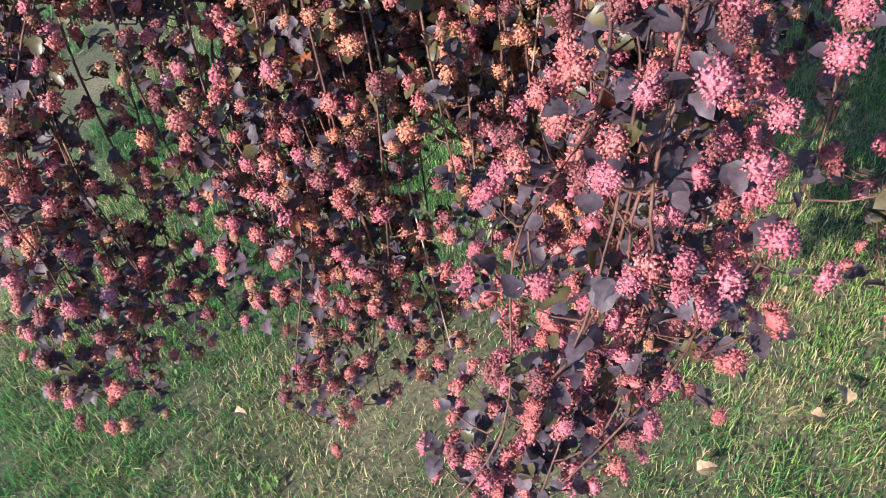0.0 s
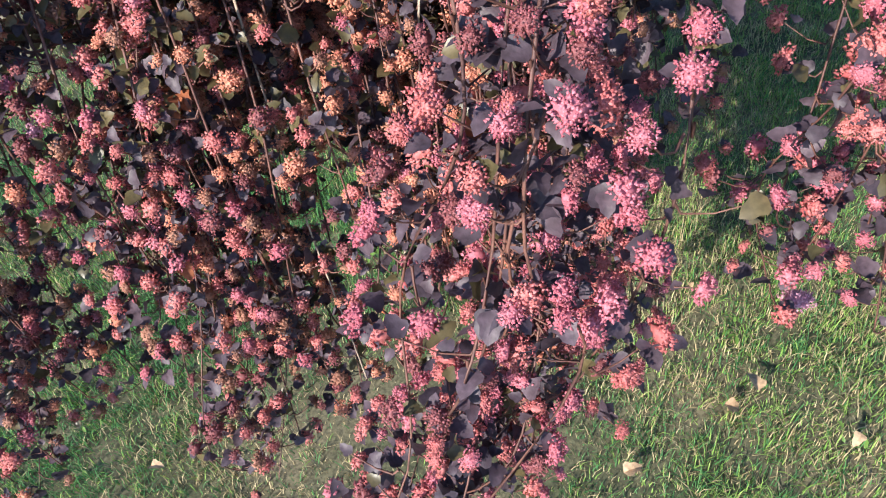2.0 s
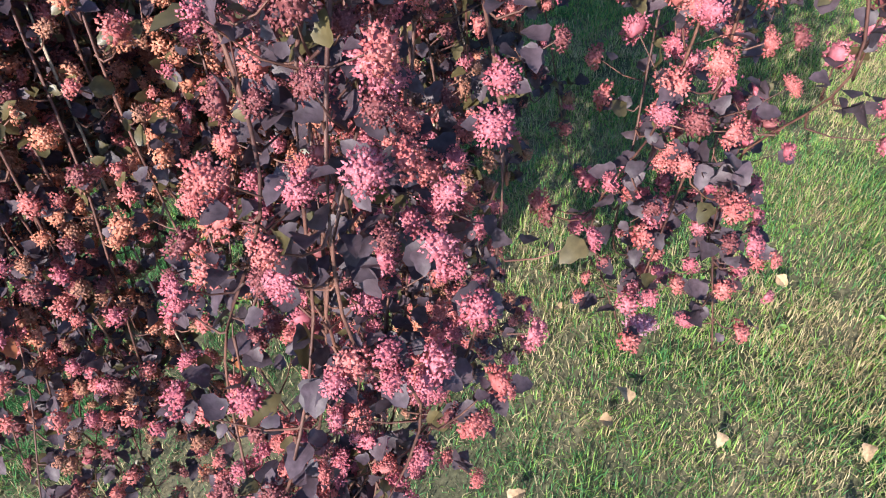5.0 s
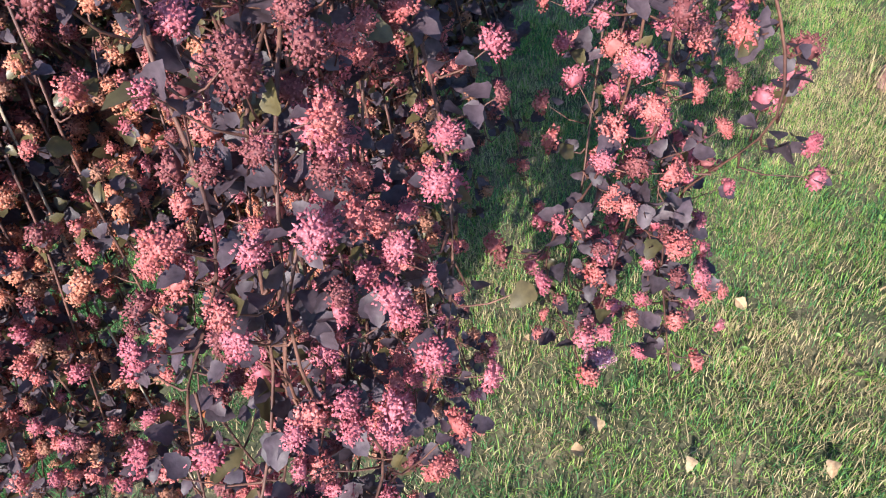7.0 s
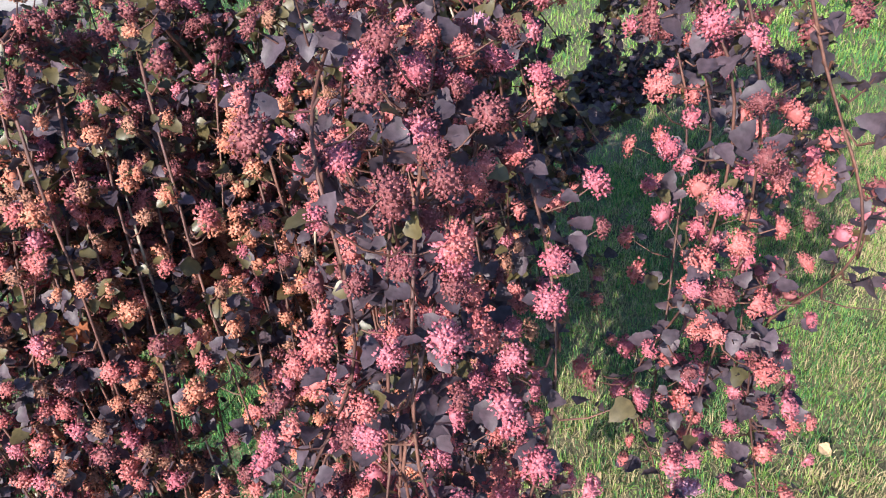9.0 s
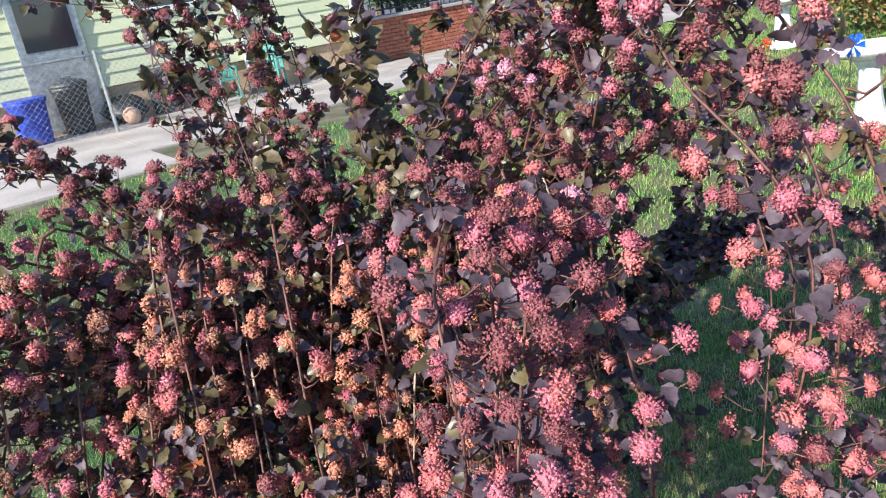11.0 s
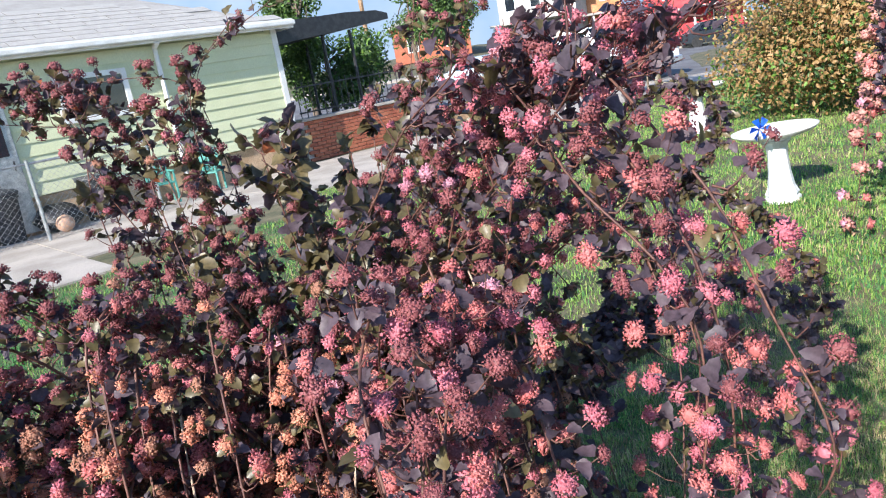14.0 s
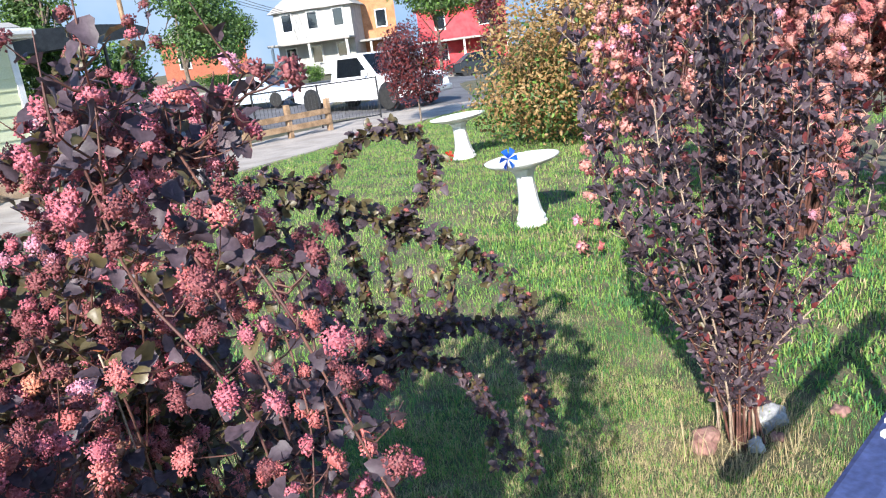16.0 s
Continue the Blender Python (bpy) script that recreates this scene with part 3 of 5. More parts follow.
def pink_shrub():
    rng = np.random.default_rng(13)
    base = np.array([5.75, 3.65, 0.0])
    thing = holder("salmon_ninebark_bush", tuple(base), "tall ninebark bush covered in salmon-pink seed heads", "bush", "purple-leaved shrubs on the lawn")
    lines = []
    for i in range(150):
        a = rng.uniform(0, 2 * math.pi)
        reach = rng.uniform(0.5, 1.8)
        d = np.array([math.cos(a), math.sin(a), 0])
        top = rng.uniform(1.7, 2.7)
        end = base + d * reach + np.array([0, 0, max(0.12, top - rng.uniform(0.2, 2.6) * reach / 1.8)])
        lines.append(smooth_line([base + d * 0.15 * rng.random(), base + d * reach * 0.4 + np.array([0, 0, top * 0.7]), base + d * reach * 0.8 + np.array([0, 0, top]), end], 26))
    fill_shrub(thing, lines, rng, lambda li: (0.012, 0.003), 0.050, 0.09, 0.044, 0.05, 2.2,
               lambda p, li, r: r.choice([0, 6, 4, 5], p=[0.15, 0.65, 0.08, 0.12]), lambda p: p[1] + p[0] * 0.5, lambda li: M_CANE, [M_LEAF, M_LEAF_B, M_RED],
               lambda p, r: 0 if r.random() < 0.5 else 2, heads=0.9, start=0.3, sub=1)


pink_shrub()


def leaf_cloud(name, centre, radii, count, size, mats, choose, rng, parent, lumps=9, template=OVAL):
    """Leaves on the shells of many overlapping lumps within an ellipsoid."""
    centre, radii = np.array(centre), np.array(radii)
    d = rng.normal(size=(lumps, 3))
    d /= np.linalg.norm(d, axis=1)[:, None]
    lump = d * rng.uniform(0.35, 0.8, (lumps, 1)) * radii
    which = rng.integers(0, lumps, count)
    n = rng.normal(size=(count, 3))
    n /= np.linalg.norm(n, axis=1)[:, None]
    p = centre + lump[which] + n * radii * 0.42 * rng.uniform(0.5, 1.08, (count, 1))
    keep = p[:, 2] > 0.05
    p, n = p[keep], n[keep]
    out = n * 0.7 + rng.normal(scale=0.6, size=n.shape) + np.array([0, 0, 0.4])
    v, f = scatter(template, p, frames_of(out, rng), size * rng.uniform(0.6, 1.3, len(p)))
    idx = np.repeat([choose(q, rng) for q in p], len(template[1]))
    return raw(name, v, f, mats, idx, kind="stuff"), p


def cloud_shrub(name, at, radii, count, size, mats, choose, label, lumps=14, seed=3, category="bush", stems=7):
    rng = np.random.default_rng(seed)
    thing = holder(name, at, label, category)
    body, p = leaf_cloud("foliage", (at[0], at[1], at[2] + radii[2] * 0.95), radii, count, size, mats, choose, rng, thing, lumps)
    body.parent = thing
    body.matrix_parent_inverse = thing.matrix_world.inverted()
    for i in range(stems):
        e = p[rng.integers(0, len(p))]
        b = np.array([at[0], at[1], at[2]]) + np.array([*rng.normal(scale=0.1, size=2), 0])
        v, f = tube(smooth_line([b, (b + e) / 2 + np.array([0, 0, 0.2]), e], 10), 0.02, 0.006)
        st = raw("stem", v, f, [M_BARK], parent=thing, smooth=True)
        st.matrix_parent_inverse = thing.matrix_world.inverted()
    return thing


cloud_shrub("golden_bush", (9.9, 10.4, 0), (2.7, 2.5, 1.62), 46000, 0.085, [M_GOLD, M_GREEN, M_GREEN_L],
            lambda p, r: (0 if r.random() < 0.46 + 0.20 * p[2] else 1 if r.random() < 0.7 else 2), "broad rounded bush with golden-orange tips over green leaves", 40, 5)


def tree(name, at, height, crown, count, size, mats, choose, label, seed, trunk=0.14, bare=0.35, lumps=12, category="tree"):
    rng = np.random.default_rng(seed)
    thing = holder(name, at, label, category)
    c = (at[0], at[1], at[2] + height * (bare + (1 - bare) / 2))
    body, p = leaf_cloud("crown", c, (crown, crown, height * (1 - bare) / 2), count, size, mats, choose, rng, thing, lumps)
    body.parent = thing
    body.matrix_parent_inverse = thing.matrix_world.inverted()
    b = np.array([at[0], at[1], at[2]])
    t = np.array([at[0] + rng.normal(scale=0.1), at[1], at[2] + height * 0.8])
    v, f = tube(smooth_line([b, (b + t) / 2 + rng.normal(scale=0.04 * crown, size=3), t], 10), trunk, trunk * 0.25, 8)
    ob = raw("trunk", v, f, [M_BARK], parent=thing, smooth=True)
    ob.matrix_parent_inverse = thing.matrix_world.inverted()
    for i in range(9):
        e = p[rng.integers(0, len(p))]
        s = b + (t - b) * rng.uniform(0.35, 0.9)
        v, f = tube(smooth_line([s, (s + e) / 2 + np.array([0, 0, 0.06 * height]), e], 8), trunk * 0.4, trunk * 0.08)
        ob = raw("limb", v, f, [M_BARK], parent=thing, smooth=True)
        ob.matrix_parent_inverse = thing.matrix_world.inverted()
    return thing


# ---- ground ----
SX, SY = Vector((0.92, -0.39, 0)).normalized(), Vector((0.39, 0.92, 0)).normalized()
S0 = Vector((11.9, 22.6, 0))


def rise(x, y):
    """The land's gentle rise beyond the near edge of the street."""
    p = Vector((x, y, 0)) - S0
    return min(60.0, max(0.0, p.dot(SY))) * min(0.05, max(0.0, 0.022 - 0.0025 * p.dot(SX)))


def ground():
    bm = bmesh.new()
    ss = sorted({*np.linspace(-34, 12, 93).round(3).tolist(), -400, -150, -80, -50, -11.2, 8.8, 25, 60, 150, 400})
    ds = sorted({*np.linspace(-32, 0, 65).round(3).tolist(), -400, -120, -60, 10, 24, 40, 60, 120, 400})
    grid = []
    for a in ss:
        row = []
        for b in ds:
            p = S0 + SX * a + SY * b
            row.append(bm.verts.new((p.x, p.y, rise(p.x, p.y) + 0.012 * noise.noise((p.x * 1.3, p.y * 1.3, 0)) - 0.012)))
        grid.append(row)
    for i in range(len(ss) - 1):
        for j in range(len(ds) - 1):
            bm.faces.new((grid[i][j], grid[i + 1][j], grid[i + 1][j + 1], grid[i][j + 1]))
    tagged(part("ground", bm, M_SOIL, smooth=True), "lawn soil with thatch and thin dry patches", kind="structure")


ground()
HX, HY = Vector((0.875, 0.484, 0)), Vector((-0.484, 0.875, 0))
HOUSE = Vector((0.62, 17.6, 0))
BIG = 1.25


def by_house(s, d, z=0.0):
    """s along the house wall to the right of its corner, d behind the wall, in units of 1.25 m."""
    return HOUSE + HX * s * BIG + HY * d * BIG + Vector((0, 0, z))


H_RZ = math.degrees(math.atan2(HX.y, HX.x))


def slab(name, corners, z0, z1, material, label):
    bm = bmesh.new()
    low = [bm.verts.new((c[0], c[1], z0)) for c in corners]
    high = [bm.verts.new((c[0], c[1], z1)) for c in corners]
    n = len(corners)
    bm.faces.new(high)
    bm.faces.new(low[::-1])
    for i in range(n):
        bm.faces.new((low[i], low[(i + 1) % n], high[(i + 1) % n], high[i]))
    bmesh.ops.recalc_face_normals(bm, faces=bm.faces[:])
    return tagged(part(name, bm, material), label, kind="structure")


for i in range(9):
    a, b = -14 + 3.0 * i, -14 + 3.0 * i + 2.985
    edge = -4.4 if b < -3 else -3.2
    slab("driveway" if i == 0 else "driveway.%03d" % i, [by_house(a, edge)[:2], by_house(b, edge)[:2], by_house(b, -0.02)[:2], by_house(a, -0.02)[:2]], -0.08, 0.018, M_CONC, "pale worn concrete driveway slab")


def strip(name, s0, s1, d0, d1, up, material, label):
    """A band along the street that follows the land's rise."""
    bm = bmesh.new()
    rows = [[], []]
    for a in [s0, *[v for v in (-30, -11.2, -4, 2, 8.8, 25) if s0 < v < s1], s1]:
        for k, d in enumerate((d0, d1)):
            p = S0 + SX * a + SY * d
            rows[k].append((bm.verts.new((p.x, p.y, rise(p.x, p.y) - 0.10)), bm.verts.new((p.x, p.y, rise(p.x, p.y) + up))))
    for i in range(len(rows[0]) - 1):
        (la, ha), (lb, hb), (lc, hc), (ld, hd) = rows[0][i], rows[0][i + 1], rows[1][i + 1], rows[1][i]
        for f in ((ha, hb, hc, hd), (la, lb, hb, ha), (ld, hd, hc, lc), (la, ld, lc, lb)):
            bm.faces.new(f)
    bm.faces.new((rows[0][0][0], rows[0][0][1], rows[1][0][1], rows[1][0][0]))
    bm.faces.new((rows[0][-1][0], rows[1][-1][0], rows[1][-1][1], rows[0][-1][1]))
    bmesh.ops.recalc_face_normals(bm, faces=bm.faces[:])
    return tagged(part(name, bm, material), label, kind="structure")


strip("road", -60, 60, 0.4, 20, 0.03, M_ASPH, "grey asphalt street")
strip("kerb_far", -60, 60, 20, 20.3, 0.15, M_CONC, "pale concrete kerb")
strip("pavement", -60, 60, 21.4, 22.8, 0.08, M_CONC, "pale concrete pavement")


def grass(name, x0, x1, y0, y1, density, height, width, seed, straw, lime, segs=2, label=""):
    rng = np.random.default_rng(seed)
    n = int((x1 - x0) * (y1 - y0) * density)
    x, y = rng.uniform(x0, x1, n), rng.uniform(y0, y1, n)
    side = (x - HOUSE.x) * HY.x + (y - HOUSE.y) * HY.y
    street = (x - S0.x) * SY.x + (y - S0.y) * SY.y
    clump = np.sin(x * 23 + 3 * np.sin(y * 17)) + np.sin(y * 27 + 2.5 * np.sin(x * 19)) + 0.8 * np.sin(x * 7.3 + y * 5.1)
    thin = np.exp(-(((x + 0.18) / 0.55) ** 2 + ((y - 1.12) / 0.42) ** 2)) + np.exp(-(((x - 2.80) / 0.25) ** 2 + ((y - 1.88) / 0.2) ** 2))
    ok = (side < np.where((x - HOUSE.x) * HX.x + (y - HOUSE.y) * HX.y < -2.7, -5.55, -4.05)) & (street < -0.2) & (rng.random(n) < 1 - 0.72 * np.clip(thin, 0, 1)) & (rng.random(n) < 0.72 + 0.18 * clump)
    x, y, thin, clump = x[ok], y[ok], thin[ok], clump[ok]
    n = len(x)
    h = height * rng.uniform(0.45, 1.35, n) * (1 - 0.4 * np.clip(thin, 0, 1)) * (1 + 0.12 * clump)
    a = rng.uniform(0, 2 * np.pi, n)
    lean = np.abs(rng.normal(0.55, 0.5, n))
    d = np.stack([np.cos(a), np.sin(a), np.zeros(n)], -1)
    w = np.stack([-np.sin(a), np.cos(a), np.zeros(n)], -1) * (width * rng.uniform(0.6, 1.3, n))[:, None]
    b = np.stack([x, y, np.full(n, -0.012)], -1)
    up = np.array([0, 0, 1.0])
    hh, ll = h[:, None], lean[:, None]
    m = b + up * hh * 0.6 + d * hh * ll * 0.35
    t = b + up * hh * (1.0 - 0.25 * np.clip(ll, 0, 2)) + d * hh * ll
    if segs == 2:
        v = np.stack([b - w, b + w, m + w * 0.8, m - w * 0.8, t], 1).reshape(-1, 3)
        f = (np.array([(0, 1, 2), (0, 2, 3), (3, 2, 4)])[None] + (np.arange(n) * 5)[:, None, None]).reshape(-1, 3)
        k = 3
    else:
        v = np.stack([b - w, b + w, t], 1).reshape(-1, 3)
        f = np.arange(n * 3).reshape(-1, 3)
        k = 1
    patch = np.sin(x * 3.1 + 1.3 * np.sin(y * 4.3)) + np.sin(y * 3.7 + 1.7 * np.sin(x * 2.9)) + 0.7 * np.sin(x * 9.1 + y * 7.7)
    # More straw and lime towards +x: sunlit against shaded lawn, put into blade colour.
    lit_side = np.clip((x + 0.3) / 1.4, 0, 1)
    straw, lime = straw * (0.50 + 0.70 * lit_side), lime * (0.35 + 0.65 * lit_side)
    # The extra straw around (1.5, 0.9) paints a brightly lit spot of grass.
    ps = np.clip(straw + 0.13 * patch + 0.7 * thin + 0.22 * np.exp(-(((x - 1.5) / 0.5) ** 2 + ((y - 0.9) / 0.6) ** 2)), 0.03, 0.93)
    pl = np.clip(lime + 0.1 * patch, 0, 1)
    u, u2 = rng.random(n), rng.random(n)
    idx = np.where(u < ps, 2, np.where(u2 < pl, 1, 0))
    raw(name, v, f, [M_GRASS, M_GRASS_Y, M_STRAW], np.repeat(idx, k), label=label or "lawn grass, green mixed with dry straw", kind="stuff")


grass("lawn_grass", -1.9, 3.4, 0.15, 4.2, 10500, 0.038, 0.0014, 21, 0.22, 0.52)
grass("lawn_grass", -1.7, 3.0, 0.25, 3.2, 19000, 0.028, 0.0015, 26, 0.38, 0.62, 1)
grass("lawn_grass", 3.4, 8.2, 0.8, 6.2, 3600, 0.05, 0.0042, 22, 0.06, 0.6)
grass("lawn_grass", -3.6, 3.4, 4.2, 14.5, 1900, 0.05, 0.005, 23, 0.03, 0.75, 1)
grass("lawn_grass", 3.4, 13.5, 6.2, 22.5, 1150, 0.055, 0.007, 24, 0.03, 0.75, 1)
grass("lawn_grass", -7.0, -2.2, 1.5, 8.5, 1500, 0.05, 0.005, 25, 0.08, 0.6, 1)
grass("straw_tuft", 2.52, 3.10, 1.70, 2.10, 3800, 0.16, 0.002, 27, 0.8, 0.5, 2, "dry straw tuft round the shrub's stems")


def weeds():
    rng = np.random.default_rng(61)
    n = 70
    c = np.stack([rng.uniform(-1.2, 3.0, n), rng.uniform(0.4, 3.2, n), np.full(n, 0.012)], -1)
    c[:14, :2] = np.array([1.45, 1.25]) + rng.normal(scale=0.22, size=(14, 2))
    p = np.repeat(c, 7, 0) + rng.normal(scale=(0.02, 0.02, 0.006), size=(n * 7, 3))
    up = rng.normal(scale=0.45, size=(n * 7, 3)) + np.array([0, 0, 1.0])
    v, f = scatter(OVAL, p, frames_of(up, rng), rng.uniform(0.012, 0.026, n * 7))
    raw("clover", v, f, [M_GREEN_L], label="small bright green clover leaves in the lawn", kind="stuff")


weeds()


def backdrop():
    """Plain hazy blue sky far behind the street."""
    m = bpy.data.materials.new("far_sky")
    m.use_nodes = True
    n, link = m.node_tree.nodes, m.node_tree.links.new
    n.remove(n["Principled BSDF"])
    geo, tex, ramp, mix, glow = (n.new(k) for k in ("ShaderNodeNewGeometry", "ShaderNodeTexNoise", "ShaderNodeMapRange", "ShaderNodeMix", "ShaderNodeEmission"))
    tex.inputs["Scale"].default_value, tex.inputs["Detail"].default_value = 0.012, 5
    ramp.inputs[1].default_value, ramp.inputs[2].default_value = 0.45, 0.75
    mix.data_type = "RGBA"
    mix.inputs[6].default_value, mix.inputs[7].default_value = (0.22, 0.34, 0.52, 1), (0.42, 0.48, 0.56, 1)
    link(geo.outputs["Position"], tex.inputs["Vector"])
    link(tex.outputs[0], ramp.inputs[0])
    link(ramp.outputs[0], mix.inputs[0])
    link(mix.outputs[2], glow.inputs[0])
    link(glow.outputs[0], n["Material Output"].inputs[0])
    bm = bmesh.new()
    cols = [[bm.verts.new((380 * math.sin(radians(a)), 380 * math.cos(radians(a)), z)) for z in (-6, 60, 130)] for a in range(-50, 81, 5)]
    for a, b in zip(cols, cols[1:]):
        for i in range(2):
            bm.faces.new((a[i], b[i], b[i + 1], a[i + 1]))
    tagged(part("backdrop", bm, m), "pale blue hazy sky behind the street", kind="structure")


backdrop()


# ---- bird baths ----
def bird_bath():
    thing = holder("bird_bath", (0, 0, 0), "white resin pedestal bird bath standing on the lawn", "bird bath", "white bird baths")
    ped = lathe([(0.135, 0), (0.135, 0.03), (0.12, 0.05), (0.125, 0.075), (0.115, 0.10), (0.10, 0.14), (0.085, 0.26), (0.075, 0.42), (0.078, 0.50), (0.095, 0.54), (0.11, 0.56), (0.105, 0.58)], 10)
    part("pedestal", ped, M_BATH, thing, smooth=False)
    bowl = lathe([(0.07, 0.572), (0.16, 0.59), (0.27, 0.625), (0.31, 0.655), (0.315, 0.672), (0.30, 0.675), (0.285, 0.66), (0.20, 0.625), (0.02, 0.61)], 40)
    part("bowl", bowl, M_BATH, thing, smooth=True)
    return thing


bath = bird_bath()
bath.matrix_world = pose(4.75, 6.0, 0) @ Matrix.Rotation(radians(-4), 4, (0.6, 0.8, 0)) @ Matrix.Diagonal((1.25, 1.25, 1.07, 1))
copy_thing(bath, pose(7.0, 10.87, 0) @ Matrix.Rotation(radians(-4), 4, (0.55, 0.83, 0)) @ Matrix.Diagonal((1.25, 1.25, 1.05, 1)))


def pinwheel(at, colour, label, height, size):
    m = mat("pinwheel_" + colour[0], colour[1], colour[2], 12, 0.5, 0.1, 50)
    thing = holder("pinwheel", at, label, "garden pinwheel")
    part("stake", rod((0, 0, 0), (0, 0, height), 0.004), M_BLACK, thing)
    for i in range(6):
        a = math.pi / 3 * i
        bm = bmesh.new()
        v = [bm.verts.new(p) for p in ((0, -0.02, 0), (size, -0.02, 0.25 * size), (size * 0.9, -0.045, -0.3 * size), (0.3 * size, -0.05, -0.1 * size))]
        bm.faces.new(v)
        bmesh.ops.solidify(bm, geom=bm.faces[:], thickness=0.004)
        bm.transform(Matrix.Translation((0, 0, height)) @ Matrix.Rotation(a, 4, "Y"))
        part("vane", bm, m, thing)
    part("hub", lathe([(0.014, 0), (0.018, 0.012), (0.006, 0.02)], 12, (0, 0, height - 0.01)), M_WHITE, thing)


pinwheel((4.35, 5.78, 0), ("blue", (0.01, 0.10, 0.60), (0.03, 0.22, 0.80)), "blue garden pinwheel on a thin stake beside a bird bath", 0.79, 0.11)
pinwheel((6.5, 10.6, 0), ("red", (0.60, 0.03, 0.02), (0.80, 0.10, 0.04)), "red garden pinwheel low in the grass", 0.14, 0.10)


# ---- house ----
def house():
    thing = holder("house", tuple(by_house(0, 0)), "single-storey house with pale green lap siding and grey shingle roof", "house", rz=H_RZ)

    def sub(name, bm, material, label="", parent=None, smooth=False):
        return part(name, bm, material, parent or thing, label, smooth)

    length, deep, eave, foot = 13.0, 8.0, 2.64, 0.56
    thing.scale = (BIG, BIG, BIG)
    wall = sub("wall", join(block((length, 0.2, eave - foot), (-length / 2, 0.12, foot)), block((0.2, deep, eave - foot), (-0.12, deep / 2, foot))), M_SIDING, "pale green lap siding")
    sub("foundation", join(block((length - 0.04, 0.22, foot + 0.04), (-length / 2, 0.16, -0.05)), block((0.22, deep - 0.04, foot + 0.04), (-0.16, deep / 2, -0.05))), M_TAN, "tan rendered foundation")
    z, k = foot + 0.01, 0
    while z < eave - 0.2:
        bm = bmesh.new()
        x0, x1 = -length, -0.09
        prof = [(0.02, z), (-0.022, z), (-0.022, z + 0.012), (0.0, z + 0.205), (0.02, z + 0.205)]
        ends = [[bm.verts.new((x, y, zz)) for y, zz in prof] for x in (x0, x1)]
        for i in range(5):
            bm.faces.new((ends[0][i], ends[0][(i + 1) % 5], ends[1][(i + 1) % 5], ends[1][i]))
        bm.faces.new(ends[0])
        bm.faces.new(ends[1][::-1])
        bmesh.ops.recalc_face_normals(bm, faces=bm.faces[:])
        sub("siding_board", bm, M_SIDING, parent=wall)
        z += 0.195
    sub("corner_board", block((0.11, 0.11, eave - foot + 0.2), (-0.035, 0.02, foot - 0.2), 0.006), M_WHITE, "white corner board")
    bm = bmesh.new()
    o = 0.25
    ring = [(-length - o, -o, eave), (o, -o, eave), (o, deep + o, eave), (-length - o, deep + o, eave)]
    low = [bm.verts.new(c) for c in ring]
    rise = 1.75
    r0, r1 = bm.verts.new((-length + 3.6, deep / 2, eave + rise)), bm.verts.new((-3.4, deep / 2, eave + rise))
    for f in ((low[0], low[1], r1, r0), (low[1], low[2], r1), (low[2], low[3], r0, r1), (low[3], low[0], r0), tuple(low[::-1])):
        bm.faces.new(f)
    bmesh.ops.recalc_face_normals(bm, faces=bm.faces[:])
    roof = sub("roof", bm, M_SHINGLE, "light grey shingle roof")
    slope = math.atan2(rise, deep / 2 + o)
    shingle = block((0.9, 0.30, 0.012), (0, 0, 0))
    me = bpy.data.meshes.new("shingle")
    shingle.to_mesh(me)
    shingle.free()
    me.materials.append(M_SHINGLE)
    rng = random.Random(4)
    for row in range(9):
        for i in range(13):
            x = 0.2 - i * 0.915 - (0.45 if row % 2 else 0)
            if x - 0.45 < -length or x + 0.45 > 0.5 - row * 0.215:
                continue
            ob = new("shingle", me)
            ob.parent = roof
            dd = 0.12 + row * 0.235
            ob.matrix_local = Matrix.Translation((x, -o + dd * math.cos(slope), eave + dd * math.sin(slope) + 0.004)) @ Matrix.Rotation(slope - 0.03 + rng.uniform(-0.004, 0.004), 4, "X")
    sub("fascia", join(block((length + 2 * o, 0.03, 0.16), (-length / 2, -o - 0.016, eave - 0.10), 0.004), block((0.03, deep + 2 * o, 0.16), (o + 0.016, deep / 2, eave - 0.10), 0.004)), M_WHITE, "white fascia board")
    sub("gutter", block((length + 2 * o, 0.11, 0.09), (-length / 2, -o - 0.09, eave - 0.06), 0.02), M_WHITE, "white eaves gutter")
    door = sub("door", block((0.92, 0.05, 2.0), (-5.15, -0.04, 0.06), 0.008), M_GALV, "pale grey storm door with a dark upper screen")
    sub("screen", block((0.70, 0.02, 0.72), (-5.15, -0.07, 1.22), 0.004), M_GLASS, "dark upper screen", door)
    sub("door_handle", rod((-4.78, -0.09, 1.0), (-4.78, -0.09, 1.14), 0.012), M_BLACK, "", door)
    win = sub("window", join(block((1.1, 0.06, 0.08), (-3.4, -0.05, 1.52)), block((1.1, 0.06, 0.08), (-3.4, -0.05, 2.16)), block((0.08, 0.06, 0.56), (-3.91, -0.05, 1.60)), block((0.08, 0.06, 0.56), (-2.89, -0.05, 1.60))), M_WHITE, "white window frame")
    sub("pane", block((0.94, 0.02, 0.56), (-3.4, -0.035, 1.60)), M_GLASS, "", win)
    sub("downpipe", join(rod((-2.3, -0.08, 0.1), (-2.3, -0.08, 2.48), 0.04), rod((-2.3, -0.08, 2.48), (-2.3, -0.28, 2.56), 0.04)), M_WHITE, "pale downpipe")
    return thing


house()


